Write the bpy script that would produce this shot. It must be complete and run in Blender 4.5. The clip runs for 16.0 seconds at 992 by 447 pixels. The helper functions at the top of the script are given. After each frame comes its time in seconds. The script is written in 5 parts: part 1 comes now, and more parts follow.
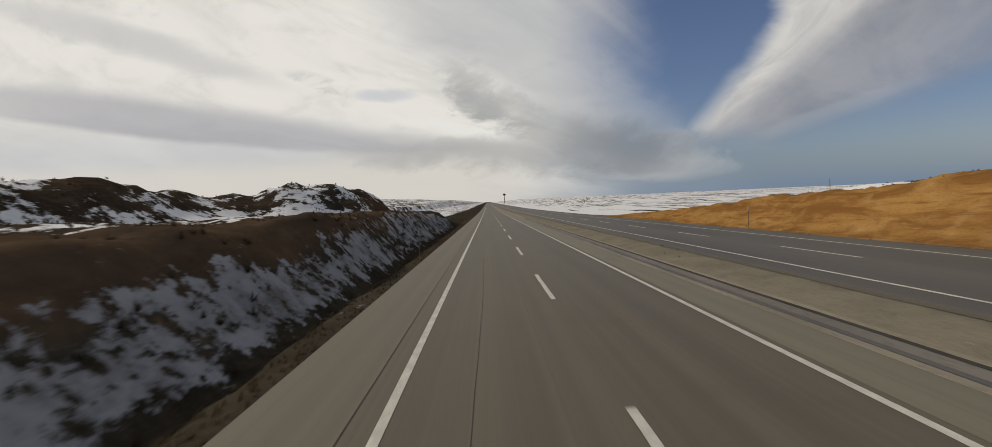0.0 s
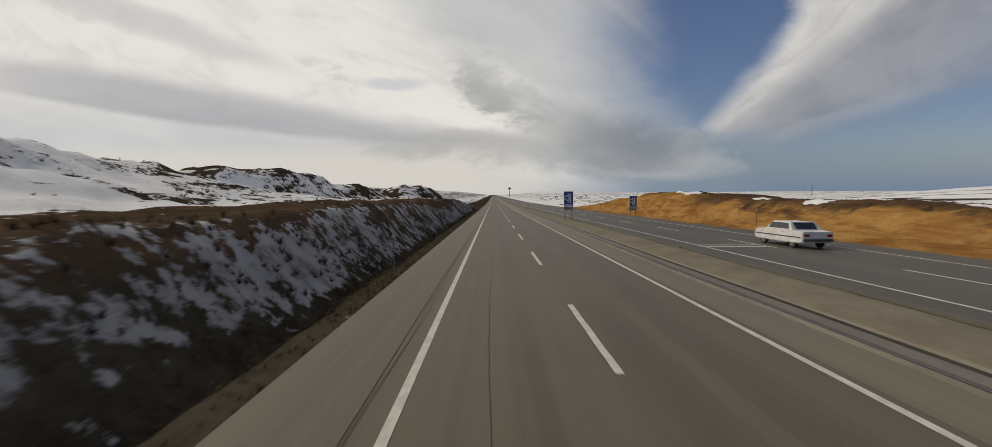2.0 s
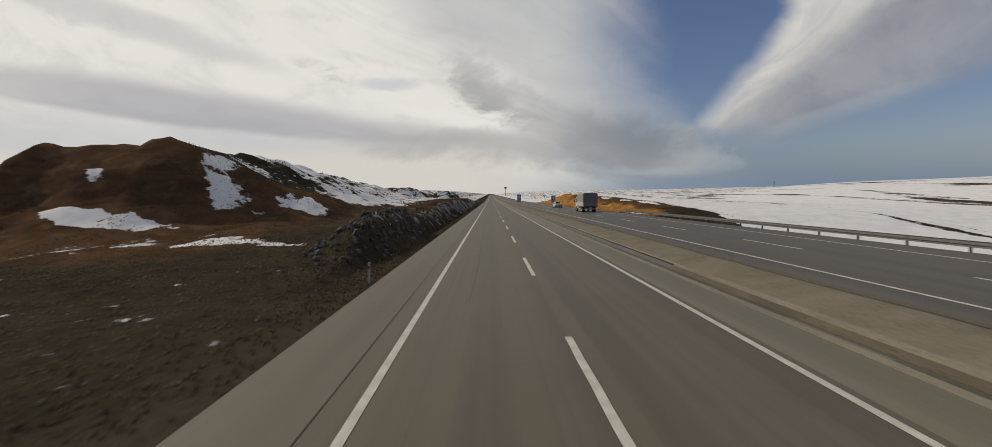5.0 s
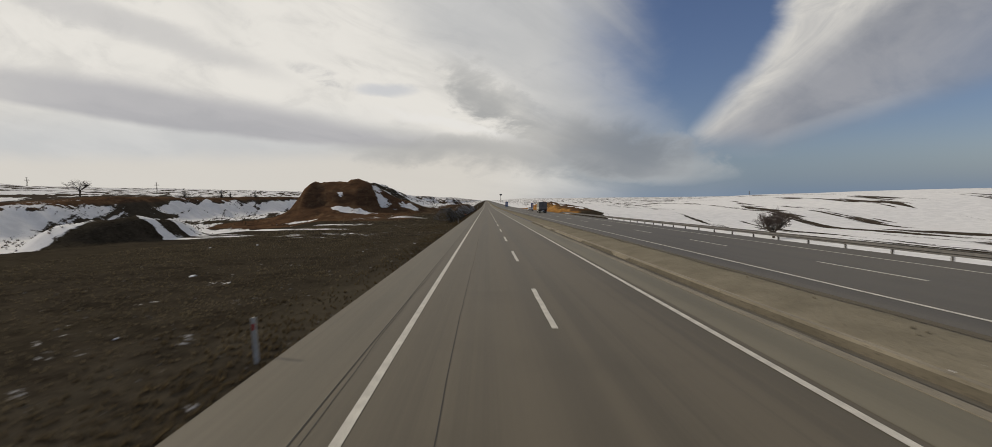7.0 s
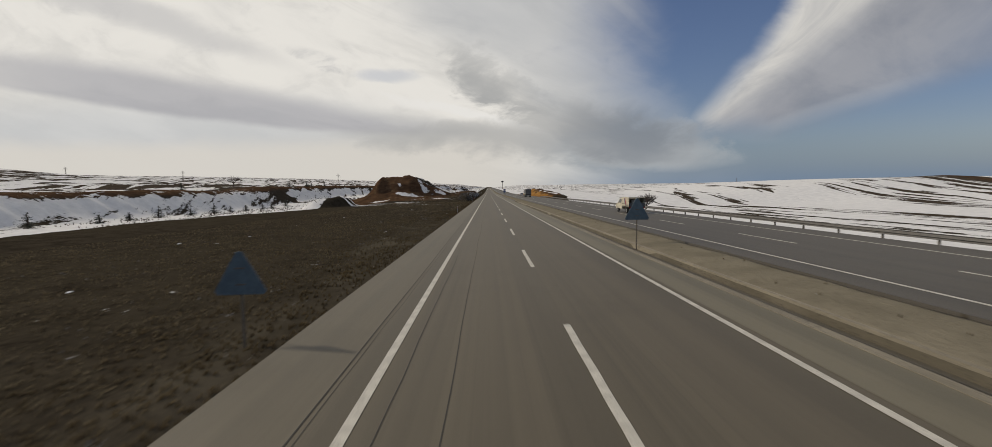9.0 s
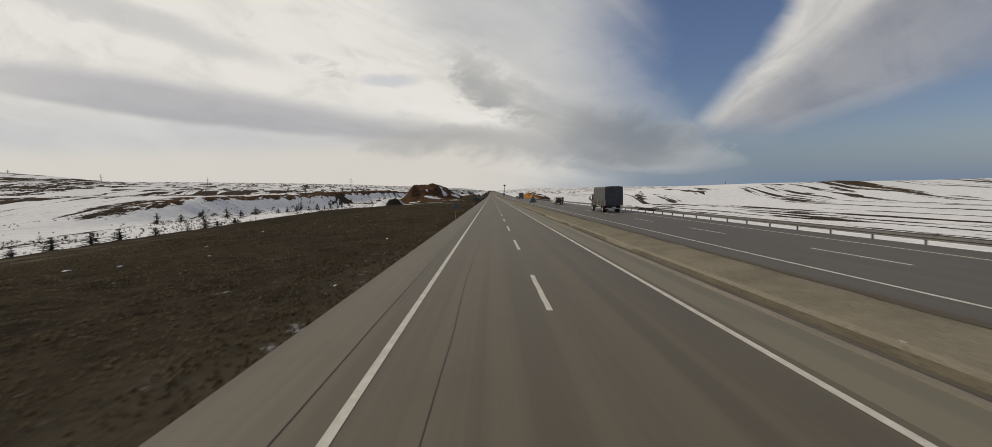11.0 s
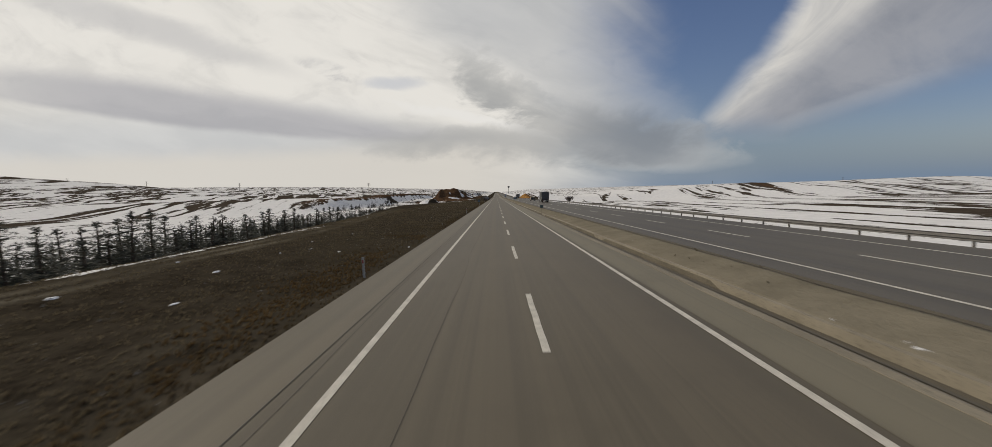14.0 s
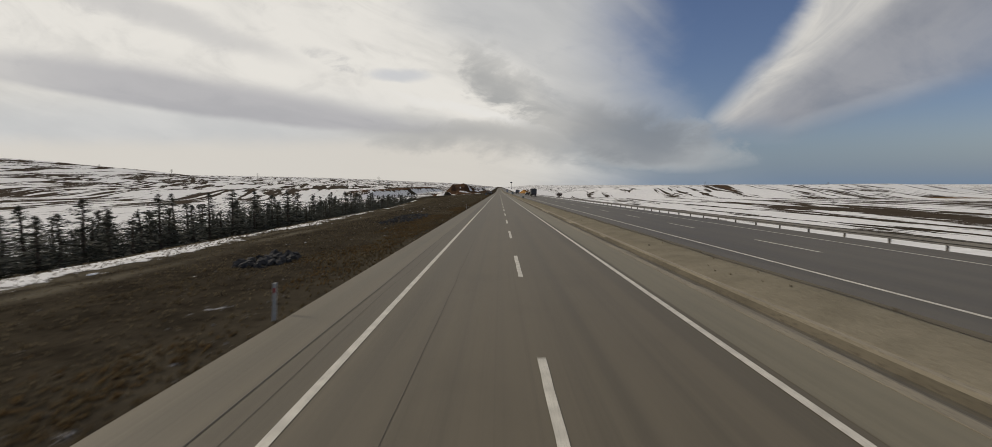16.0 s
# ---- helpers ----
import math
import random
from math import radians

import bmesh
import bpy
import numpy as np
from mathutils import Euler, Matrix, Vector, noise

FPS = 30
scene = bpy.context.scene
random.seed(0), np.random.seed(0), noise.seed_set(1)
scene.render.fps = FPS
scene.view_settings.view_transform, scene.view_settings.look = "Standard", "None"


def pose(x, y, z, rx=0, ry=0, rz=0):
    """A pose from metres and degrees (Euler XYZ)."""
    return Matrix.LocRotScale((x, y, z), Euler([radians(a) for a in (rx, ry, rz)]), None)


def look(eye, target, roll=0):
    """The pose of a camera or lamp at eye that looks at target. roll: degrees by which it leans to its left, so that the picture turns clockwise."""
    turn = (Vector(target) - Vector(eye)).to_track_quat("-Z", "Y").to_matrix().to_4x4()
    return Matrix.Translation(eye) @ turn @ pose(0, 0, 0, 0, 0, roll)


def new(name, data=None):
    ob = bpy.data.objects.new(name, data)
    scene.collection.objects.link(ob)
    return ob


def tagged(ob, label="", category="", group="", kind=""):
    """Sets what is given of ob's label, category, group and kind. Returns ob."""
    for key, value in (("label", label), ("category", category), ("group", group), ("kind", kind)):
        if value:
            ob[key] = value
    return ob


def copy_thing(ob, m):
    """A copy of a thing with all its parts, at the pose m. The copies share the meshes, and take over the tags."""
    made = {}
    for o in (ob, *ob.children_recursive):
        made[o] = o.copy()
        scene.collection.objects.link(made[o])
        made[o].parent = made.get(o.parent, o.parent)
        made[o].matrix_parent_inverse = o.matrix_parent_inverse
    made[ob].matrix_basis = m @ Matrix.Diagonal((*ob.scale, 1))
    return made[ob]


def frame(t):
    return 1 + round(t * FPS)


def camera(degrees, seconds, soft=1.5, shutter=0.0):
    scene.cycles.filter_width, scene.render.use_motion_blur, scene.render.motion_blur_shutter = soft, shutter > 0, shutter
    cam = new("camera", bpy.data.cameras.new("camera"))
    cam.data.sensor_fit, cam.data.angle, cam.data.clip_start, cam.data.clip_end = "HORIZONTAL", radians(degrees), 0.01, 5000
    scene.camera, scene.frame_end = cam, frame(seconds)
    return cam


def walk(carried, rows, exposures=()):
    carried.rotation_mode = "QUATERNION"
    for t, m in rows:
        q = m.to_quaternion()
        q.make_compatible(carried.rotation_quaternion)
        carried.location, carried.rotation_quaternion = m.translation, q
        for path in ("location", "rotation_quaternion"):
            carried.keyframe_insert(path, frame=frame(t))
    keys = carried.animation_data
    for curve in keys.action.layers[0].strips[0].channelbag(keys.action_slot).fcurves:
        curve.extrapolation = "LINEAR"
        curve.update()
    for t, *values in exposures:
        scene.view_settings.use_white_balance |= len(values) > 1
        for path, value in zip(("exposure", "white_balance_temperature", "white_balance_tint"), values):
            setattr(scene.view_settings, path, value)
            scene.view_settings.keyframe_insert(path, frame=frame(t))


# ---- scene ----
cam = camera(97.3, 16.0, soft=0.5, shutter=0.15)
EYE_HEIGHT = 3.05
# seconds, x, y, yaw, pitch, roll
PATH = (
    (0.0, 1.62, -2.12, -1.11, -2.34, 2.22),
    (0.5, 1.54, -16.09, -0.66, -2.72, 1.81),
    (1.0, 1.49, -30.11, -0.82, -2.79, 1.41),
    (1.5, 1.48, -44.33, -1.24, -2.61, 1.17),
    (2.0, 1.40, -58.26, -0.39, -3.25, 0.12),
    (2.5, 1.44, -71.89, -1.11, -3.06, 0.73),
    (3.0, 1.53, -85.96, -0.52, -2.80, 0.86),
    (3.5, 1.65, -100.31, -0.35, -3.18, 1.45),
    (6.0, 2.04, -170.53, -1.03, -3.40, 0.27),
    (6.5, 1.99, -184.55, -0.87, -3.25, -0.13),
    (7.0, 1.94, -198.86, -1.30, -2.55, 0.42),
    (7.5, 1.88, -213.15, -0.46, -4.16, -0.24),
    (8.0, 1.82, -227.18, -0.07, -3.90, 0.30),
    (8.5, 1.78, -241.32, -0.19, -4.36, -0.38),
    (9.0, 1.86, -255.54, -1.01, -4.30, 0.54),
    (11.5, 2.18, -326.25, -0.59, -3.80, 0.85),
    (12.0, 2.28, -340.46, 0.03, -4.29, 0.31),
    (12.5, 2.39, -354.46, 0.48, -4.64, 0.81),
    (13.0, 2.40, -368.44, 0.06, -4.77, 0.37),
    (13.5, 2.61, -382.39, 0.71, -5.05, 0.77),
    (14.0, 2.70, -396.60, 0.01, -3.68, 1.49),
    (14.5, 2.77, -410.84, -0.79, -3.88, 0.66),
    (15.0, 2.82, -425.02, -0.58, -3.47, 0.67),
    (15.5, 2.90, -439.10, -0.63, -3.90, 0.69),
    (16.0, 2.83, -453.59, 0.39, -4.33, 0.04),
)
walk(cam, [(t, pose(x, y, EYE_HEIGHT, 90 + p, r, w)) for t, x, y, w, p, r in PATH], exposures=((0.0, -0.45, 6660, 10), (16.0, -0.45, 6660, 10)))

# ---------------------------------------------------------------- sun and sky
SUN_EL, SUN_AZ = 34.0, -72.0        # height; bearing from straight ahead, negative to the left
sun_dir = Vector((math.sin(radians(SUN_AZ)) * math.cos(radians(SUN_EL)), math.cos(radians(SUN_AZ)) * math.cos(radians(SUN_EL)), math.sin(radians(SUN_EL))))
sun = new("sun", bpy.data.lights.new("sun", "SUN"))
sun.data.energy, sun.data.angle, sun.data.color = 2.9, radians(2.0), (1.0, 0.91, 0.76)
sun.matrix_world = look((0, 0, 60), Vector((0, 0, 60)) - sun_dir)


class Nodes:
    """Short hands for shader graphs."""

    def __init__(self, tree):
        self.t = tree

    def add(self, kind, **values):
        n = self.t.nodes.new(kind)
        for k, v in values.items():
            if k in n.inputs:
                n.inputs[k].default_value = v
        return n

    def link(self, a, b):
        self.t.links.new(a, b)

    def put(self, v, socket):
        if isinstance(v, (int, float)):
            socket.default_value = v
        elif isinstance(v, tuple):
            socket.default_value = v
        else:
            self.link(v, socket)

    def math(self, op, a, b=0.0, clamp=False):
        n = self.t.nodes.new("ShaderNodeMath")
        n.operation, n.use_clamp = op, clamp
        self.put(a, n.inputs[0])
        self.put(b, n.inputs[1])
        return n.outputs[0]

    def mix(self, f, a, b):
        n = self.t.nodes.new("ShaderNodeMix")
        n.data_type = "RGBA"
        self.put(f, n.inputs[0])
        self.put(a if not isinstance(a, tuple) else (*a, 1.0), n.inputs[6])
        self.put(b if not isinstance(b, tuple) else (*b, 1.0), n.inputs[7])
        return n.outputs[2]

    def ramp(self, v, lo, hi):
        n = self.t.nodes.new("ShaderNodeMapRange")
        n.interpolation_type = "SMOOTHSTEP"
        self.put(v, n.inputs[0])
        self.put(lo, n.inputs[1])
        self.put(hi, n.inputs[2])
        return n.outputs[0]

    def noise(self, vec, scale, detail=4.0, rough=0.55, warp=0.0):
        n = self.t.nodes.new("ShaderNodeTexNoise")
        n.inputs["Scale"].default_value, n.inputs["Detail"].default_value = scale, detail
        n.inputs["Roughness"].default_value, n.inputs["Distortion"].default_value = rough, warp
        if vec is not None:
            self.link(vec, n.inputs["Vector"])
        return n.outputs["Fac"]

    def xyz(self, x, y, z=0.0):
        n = self.t.nodes.new("ShaderNodeCombineXYZ")
        self.put(x, n.inputs[0])
        self.put(y, n.inputs[1])
        self.put(z, n.inputs[2])
        return n.outputs[0]

    def split(self, v):
        n = self.t.nodes.new("ShaderNodeSeparateXYZ")
        self.link(v, n.inputs[0])
        return n.outputs[0], n.outputs[1], n.outputs[2]

    def stretch(self, v, sx, sy, sz):
        n = self.t.nodes.new("ShaderNodeMapping")
        n.inputs["Scale"].default_value = (sx, sy, sz)
        self.link(v, n.inputs["Vector"])
        return n.outputs[0]


def build_sky():
    world = bpy.data.worlds.new("sky")
    scene.world = world
    world.use_nodes = True
    N = Nodes(world.node_tree)
    world.node_tree.nodes.clear()
    sky = N.add("ShaderNodeTexSky")
    sky.sky_type, sky.sun_disc = "NISHITA", False
    sky.sun_elevation, sky.sun_rotation = radians(SUN_EL), radians(SUN_AZ)
    sky.air_density, sky.dust_density, sky.ozone_density = 1.2, 0.6, 2.2
    x, y, z = N.split(N.add("ShaderNodeTexCoord").outputs["Generated"])
    add, sub, mul, div = (lambda a, b, op=op: N.math(op, a, b) for op in ("ADD", "SUBTRACT", "MULTIPLY", "DIVIDE"))

    def both_of(*masks):
        out = masks[0]
        for m in masks[1:]:
            out = mul(out, m)
        return out

    def blob(u, v, cu, cv, ru, rv, lean=0.0, soft=0.15):
        """A soft patch of cloud about (cu, cv), leaning by so much height for each step sideways."""
        du = sub(u, cu)
        dv = sub(sub(v, cv), mul(du, lean))
        return N.ramp(add(N.math("POWER", N.math("ABSOLUTE", div(du, ru)), 2.0), N.math("POWER", N.math("ABSOLUTE", div(dv, rv)), 2.0)), 1.0, soft)

    # slope across and slope up of each direction, as seen on a plane straight ahead
    fwd = N.math("MAXIMUM", y, 0.12)
    u0, v0 = div(x, fwd), div(z, fwd)
    # the streaks fan out from one low point ahead
    du, dv = sub(0.95, u0), sub(v0, -0.10)
    turn = N.math("ARCTAN2", dv, N.math("MAXIMUM", du, 0.05))
    left_fan = N.xyz(mul(turn, 5.0), mul(du, 1.1), 1.0)
    right_fan = N.xyz(sub(mul(u0, 3.0), mul(v0, 4.4)), add(mul(u0, 0.9), mul(v0, 1.2)), 4.0)
    on_right = N.ramp(u0, 0.30, 0.46)
    fan = N.mix(on_right, N.noise(left_fan, 1.0, 7.0, 0.56, 0.5), N.noise(right_fan, 1.0, 7.0, 0.56, 0.5))
    fan_fine = N.mix(on_right, N.noise(left_fan, 3.1, 6.0, 0.6, 0.7), N.noise(right_fan, 2.8, 6.0, 0.6, 0.7))
    puff = N.noise(N.xyz(mul(u0, 2.6), mul(v0, 5.2), 2.0), 1.0, 7.0, 0.60, 0.4)
    curl = N.noise(N.xyz(mul(u0, 9.0), mul(v0, 15.0), 6.0), 1.0, 5.0, 0.60, 0.5)
    u = add(u0, add(mul(sub(puff, 0.5), 0.10), mul(sub(curl, 0.5), 0.05)))
    v = add(v0, add(mul(sub(puff, 0.5), 0.035), mul(sub(curl, 0.5), 0.022)))

    # ---- white sheet over the left and the middle, thinning out into the blue
    rim = add(0.275, mul(N.math("POWER", N.math("MAXIMUM", sub(0.34, v), 0.0), 2.0), 3.0))
    sheet = N.ramp(sub(add(rim, mul(sub(fan, 0.5), 0.20)), u), -0.14, 0.17)
    sheet = mul(sheet, sub(1.0, mul(both_of(N.ramp(v0, 0.15, 0.05), N.ramp(u0, 0.02, 0.40)), 0.92)))
    # ---- wedge of cloud on the right, rising out of one tip
    s = N.math("MAXIMUM", sub(v, 0.128), -0.02)
    ue = add(u0, add(mul(sub(curl, 0.5), 0.035), mul(mul(sub(puff, 0.5), 0.55), N.math("MAXIMUM", s, 0.0))))
    left_edge = add(0.440, sub(mul(s, 1.05), mul(mul(s, s), 0.95)))
    low_edge = add(0.128, mul(N.math("MAXIMUM", sub(u, 0.66), 0.0), 0.29))
    wedge = both_of(N.ramp(sub(ue, left_edge), -0.032, 0.058), N.ramp(sub(v, low_edge), -0.030, 0.045))
    core = sub(u, add(0.646, mul(sub(v, 0.225), 1.36)))
    shade_right = N.ramp(add(core, mul(sub(fan, 0.5), 0.20)), -0.12, 0.05)
    thin = sub(0.97, mul(N.ramp(add(core, mul(sub(puff, 0.5), 0.5)), 0.02, 0.42), 0.34))
    wedge = both_of(wedge, thin)
    # ---- grey bank low ahead, behind the tip of the wedge
    ub = add(u, add(mul(sub(curl, 0.5), 0.14), mul(sub(puff, 0.5), 0.22)))
    vb = add(v, add(mul(sub(curl, 0.5), 0.050), mul(sub(puff, 0.5), 0.040)))
    bank = N.math("MAXIMUM", both_of(blob(ub, vb, 0.30, 0.110, 0.27, 0.100, -0.12, 0.0), N.ramp(v, 0.02, 0.07)), mul(blob(ub, vb, 0.08, 0.112, 0.46, 0.056, -0.03, 0.0), 0.85))
    # ---- broken layer behind and overhead
    zz = add(N.math("MAXIMUM", z, 0.0), 0.10)
    overhead = N.noise(N.stretch(N.xyz(div(x, zz), div(y, zz)), 1.0, 0.35, 1.0), 1.1, 7.0, 0.62, 0.6)
    back = N.ramp(y, 0.22, 0.05)
    behind = mul(N.ramp(overhead, 0.46, 0.62), 0.8)
    cover = N.math("MAXIMUM", N.math("MAXIMUM", sheet, wedge), mul(bank, 0.93))
    # a small rift in the sheet
    rift = blob(u, v, -0.225, 0.258, 0.085, 0.021, -0.04, 0.0)
    scud = both_of(blob(u, v, -0.36, 0.292, 0.12, 0.020, -0.30, 0.0), N.ramp(curl, 0.42, 0.62))
    cover = N.math("MULTIPLY", cover, sub(1.0, mul(rift, 0.30)), True)
    cover = N.mix(back, cover, behind)

    # ---- tones of the sheet
    cloud = N.mix(N.ramp(fan, 0.40, 0.64), (1.05, 1.03, 0.98), (0.72, 0.72, 0.705))
    cloud = N.mix(mul(N.ramp(fan_fine, 0.48, 0.70), 0.30), cloud, (0.60, 0.60, 0.60))
    cloud = N.mix(mul(N.ramp(puff, 0.38, 0.22), 0.5), cloud, (1.08, 1.06, 1.0))
    cloud = N.mix(mul(N.ramp(curl, 0.52, 0.72), 0.22), cloud, (0.62, 0.62, 0.625))
    # a soft shaded streak high on the left, and thinner cloud above the middle
    cloud = N.mix(mul(blob(u, v, -0.78, 0.395, 0.40, 0.050, -0.32, 0.0), 0.60), cloud, (0.66, 0.66, 0.675))
    cloud = N.mix(mul(blob(u, v, 0.08, 0.40, 0.38, 0.17, -0.15, 0.0), 0.70), cloud, (0.60, 0.625, 0.66))
    cloud = N.mix(mul(scud, 0.55), cloud, (0.55, 0.56, 0.59))
    # pale lower sky on the left, cream at the horizon
    low_left = both_of(N.ramp(v, 0.25, 0.15), N.ramp(u, -0.05, -0.55))
    cloud = N.mix(mul(low_left, 0.7), cloud, (0.76, 0.785, 0.81))
    cream = both_of(N.ramp(v, 0.135, 0.085), N.ramp(u, 0.22, -0.10))
    cloud = N.mix(mul(cream, 0.85), cloud, (0.90, 0.865, 0.80))
    # the long dark band, crisp below and soft above
    q = N.math("MAXIMUM", sub(-0.187, u), 0.0)
    under = add(add(0.124, mul(q, 0.034)), mul(mul(q, q), 0.102))
    upper = sub(add(0.158, mul(q, 0.285)), mul(mul(q, q), 0.112))
    band = both_of(N.ramp(sub(v0, add(under, mul(sub(curl, 0.5), 0.016))), -0.004, 0.014), N.ramp(sub(add(upper, mul(sub(puff, 0.5), 0.05)), v0), -0.012, 0.036), N.ramp(u, 0.15, -0.25))
    band = mul(band, sub(1.0, mul(N.ramp(u, -0.86, -1.20), 0.45)))
    cloud = N.mix(mul(band, 0.90), cloud, N.mix(N.ramp(fan_fine, 0.35, 0.65), (0.545, 0.55, 0.585), (0.615, 0.615, 0.645)))
    # a grey lump right of the middle, with a bright rim below it
    cloud = N.mix(mul(blob(u, v, -0.04, 0.175, 0.24, 0.014, -0.24, 0.0), 0.85), cloud, (1.06, 1.05, 1.02))
    lump = N.math("MAXIMUM", blob(ub, vb, 0.02, 0.232, 0.17, 0.070, -0.55, 0.0), mul(blob(ub, vb, 0.05, 0.20, 0.10, 0.035, -0.40, 0.0), 1.15))
    cloud = N.mix(mul(lump, add(0.42, mul(N.ramp(curl, 0.30, 0.65), 0.30))), cloud, (0.45, 0.465, 0.475))
    cloud = N.mix(mul(blob(u, v, 0.24, 0.20, 0.22, 0.10, -0.3, 0.0), 0.55), cloud, (0.50, 0.535, 0.585))
    # the wedge: lit along its upper left, grey on the far side, a paler lower lip
    tone = N.mix(N.ramp(fan_fine, 0.35, 0.70), (0.93, 0.91, 0.86), (0.68, 0.68, 0.675))
    tone = N.mix(mul(shade_right, 0.92), tone, N.mix(N.ramp(puff, 0.35, 0.65), (0.40, 0.42, 0.475), (0.285, 0.31, 0.37)))
    lip = both_of(blob(u, v, 0.80, 0.185, 0.26, 0.026, 0.30, 0.0), N.ramp(u, 0.52, 0.66))
    tone = N.mix(mul(lip, 0.45), tone, (0.58, 0.595, 0.625))
    cloud = N.mix(both_of(N.ramp(sub(ue, left_edge), -0.02, 0.03), N.ramp(v, 0.085, 0.125)), cloud, tone)
    cloud = N.mix(mul(bank, 0.90), cloud, N.mix(N.ramp(u, 0.02, 0.36), (0.53, 0.535, 0.53), (0.27, 0.305, 0.355)))
    cloud = N.mix(back, cloud, N.mix(N.ramp(overhead, 0.37, 0.62), (1.05, 1.03, 1.0), (0.66, 0.675, 0.69)))

    # ---- clear sky with pale haze along the horizon
    haze = N.ramp(v0, 0.16, -0.02)
    tint = N.mix(mul(haze, 0.95), sky.outputs[0], (2.55, 3.95, 4.9))
    filt = N.t.nodes.new("ShaderNodeMix")
    filt.data_type, filt.blend_type = "RGBA", "MULTIPLY"
    filt.inputs[0].default_value, filt.inputs[7].default_value = 1.0, (0.97, 0.97, 1.18, 1.0)
    N.link(tint, filt.inputs[6])
    out = N.add("ShaderNodeOutputWorld")
    blue, white, mixed = N.add("ShaderNodeBackground"), N.add("ShaderNodeBackground"), N.add("ShaderNodeMixShader")
    N.link(filt.outputs[2], blue.inputs[0])
    blue.inputs[1].default_value = 0.080
    N.link(cloud, white.inputs[0])
    white.inputs[1].default_value = 1.0
    N.link(cover, mixed.inputs[0])
    N.link(blue.outputs[0], mixed.inputs[1])
    N.link(white.outputs[0], mixed.inputs[2])
    N.link(mixed.outputs[0], out.inputs[0])


build_sky()


# ---------------------------------------------------------------- materials
def surface(name, colours, scale=3.0, rough=0.8, metal=0.0, bump=0.15, fine=40.0, stretch=(1, 1, 1), each=0.0, spec=0.4):
    """A surface of two or three tones, mottled at two sizes, with a fine grain."""
    m = bpy.data.materials.new(name)
    m.use_nodes = True
    N = Nodes(m.node_tree)
    b = m.node_tree.nodes["Principled BSDF"]
    co = N.stretch(N.add("ShaderNodeTexCoord").outputs["Object"], *stretch)
    big, small = N.noise(co, scale, 5.0, 0.6), N.noise(co, fine, 3.0, 0.6)
    c = N.mix(N.ramp(big, 0.35, 0.65), colours[0], colours[1])
    if len(colours) > 2:
        c = N.mix(N.ramp(small, 0.5, 0.75), c, colours[2])
    if each:
        info = N.add("ShaderNodeObjectInfo").outputs["Random"]
        h = N.add("ShaderNodeHueSaturation")
        N.link(N.math("ADD", 1.0 - each / 2, N.math("MULTIPLY", info, each)), h.inputs["Value"])
        N.link(c, h.inputs["Color"])
        c = h.outputs[0]
    N.link(c, b.inputs["Base Color"])
    b.inputs["Roughness"].default_value, b.inputs["Metallic"].default_value = rough, metal
    b.inputs["Specular IOR Level"].default_value = spec
    if bump:
        bp = N.add("ShaderNodeBump", Strength=bump, Distance=0.02)
        N.link(small, bp.inputs["Height"])
        N.link(bp.outputs[0], b.inputs["Normal"])
    return m


def asphalt(name, dark, light, wheel):
    """Road surface: stone grain, long wheel tracks, patches and cracks that run along the road."""
    m = bpy.data.materials.new(name)
    m.use_nodes = True
    N = Nodes(m.node_tree)
    b = m.node_tree.nodes["Principled BSDF"]
    co = N.add("ShaderNodeTexCoord").outputs["Object"]
    x, y, z = N.split(co)
    long = N.noise(N.stretch(co, 1.1, 0.004, 1.0), 1.0, 5.0, 0.65)
    patch = N.noise(N.stretch(co, 0.5, 0.06, 1.0), 1.0, 5.0, 0.6)
    grain = N.noise(co, 60.0, 3.0, 0.7)
    scrape = N.noise(N.stretch(co, 7.0, 0.03, 1.0), 1.0, 4.0, 0.6)
    blot = N.noise(co, 0.35, 6.0, 0.65)
    c = N.mix(N.ramp(long, 0.38, 0.62), tuple(0.92 * k for k in dark), tuple(1.05 * k for k in light))
    c = N.mix(N.math("MULTIPLY", N.ramp(scrape, 0.54, 0.72), 0.26), c, tuple(0.62 * k for k in dark))
    c = N.mix(N.math("MULTIPLY", N.ramp(blot, 0.50, 0.72), 0.30), c, tuple(0.74 * k for k in dark))
    c = N.mix(N.math("MULTIPLY", N.ramp(patch, 0.45, 0.7), 0.35), c, wheel)
    c = N.mix(N.math("MULTIPLY", N.ramp(grain, 0.4, 0.75), 0.35), c, (light[0] * 1.35, light[1] * 1.35, light[2] * 1.35))
    N.link(c, b.inputs["Base Color"])
    N.link(N.math("ADD", 0.54, N.math("MULTIPLY", long, 0.18)), b.inputs["Roughness"])
    b.inputs["Specular IOR Level"].default_value = 0.42
    bp = N.add("ShaderNodeBump", Strength=0.25, Distance=0.01)
    N.link(grain, bp.inputs["Height"])
    N.link(bp.outputs[0], b.inputs["Normal"])
    return m


M_ASPHALT = asphalt("asphalt", (0.0874, 0.0722, 0.0482), (0.1074, 0.0889, 0.0598), (0.1254, 0.1047, 0.0705))
M_SHOULDER = asphalt("shoulder_asphalt", (0.1048, 0.0892, 0.0604), (0.1269, 0.1070, 0.0738), (0.1440, 0.1229, 0.0843))
M_FARROAD = asphalt("far_asphalt", (0.070, 0.060, 0.047), (0.090, 0.079, 0.061), (0.105, 0.093, 0.070))
M_RSHOULDER = asphalt("median_shoulder_asphalt", (0.132, 0.115, 0.076), (0.158, 0.138, 0.093), (0.180, 0.158, 0.107))
M_SEAM = surface("crack_filler", [(0.030, 0.027, 0.022), (0.048, 0.043, 0.035)], 8, 0.7)
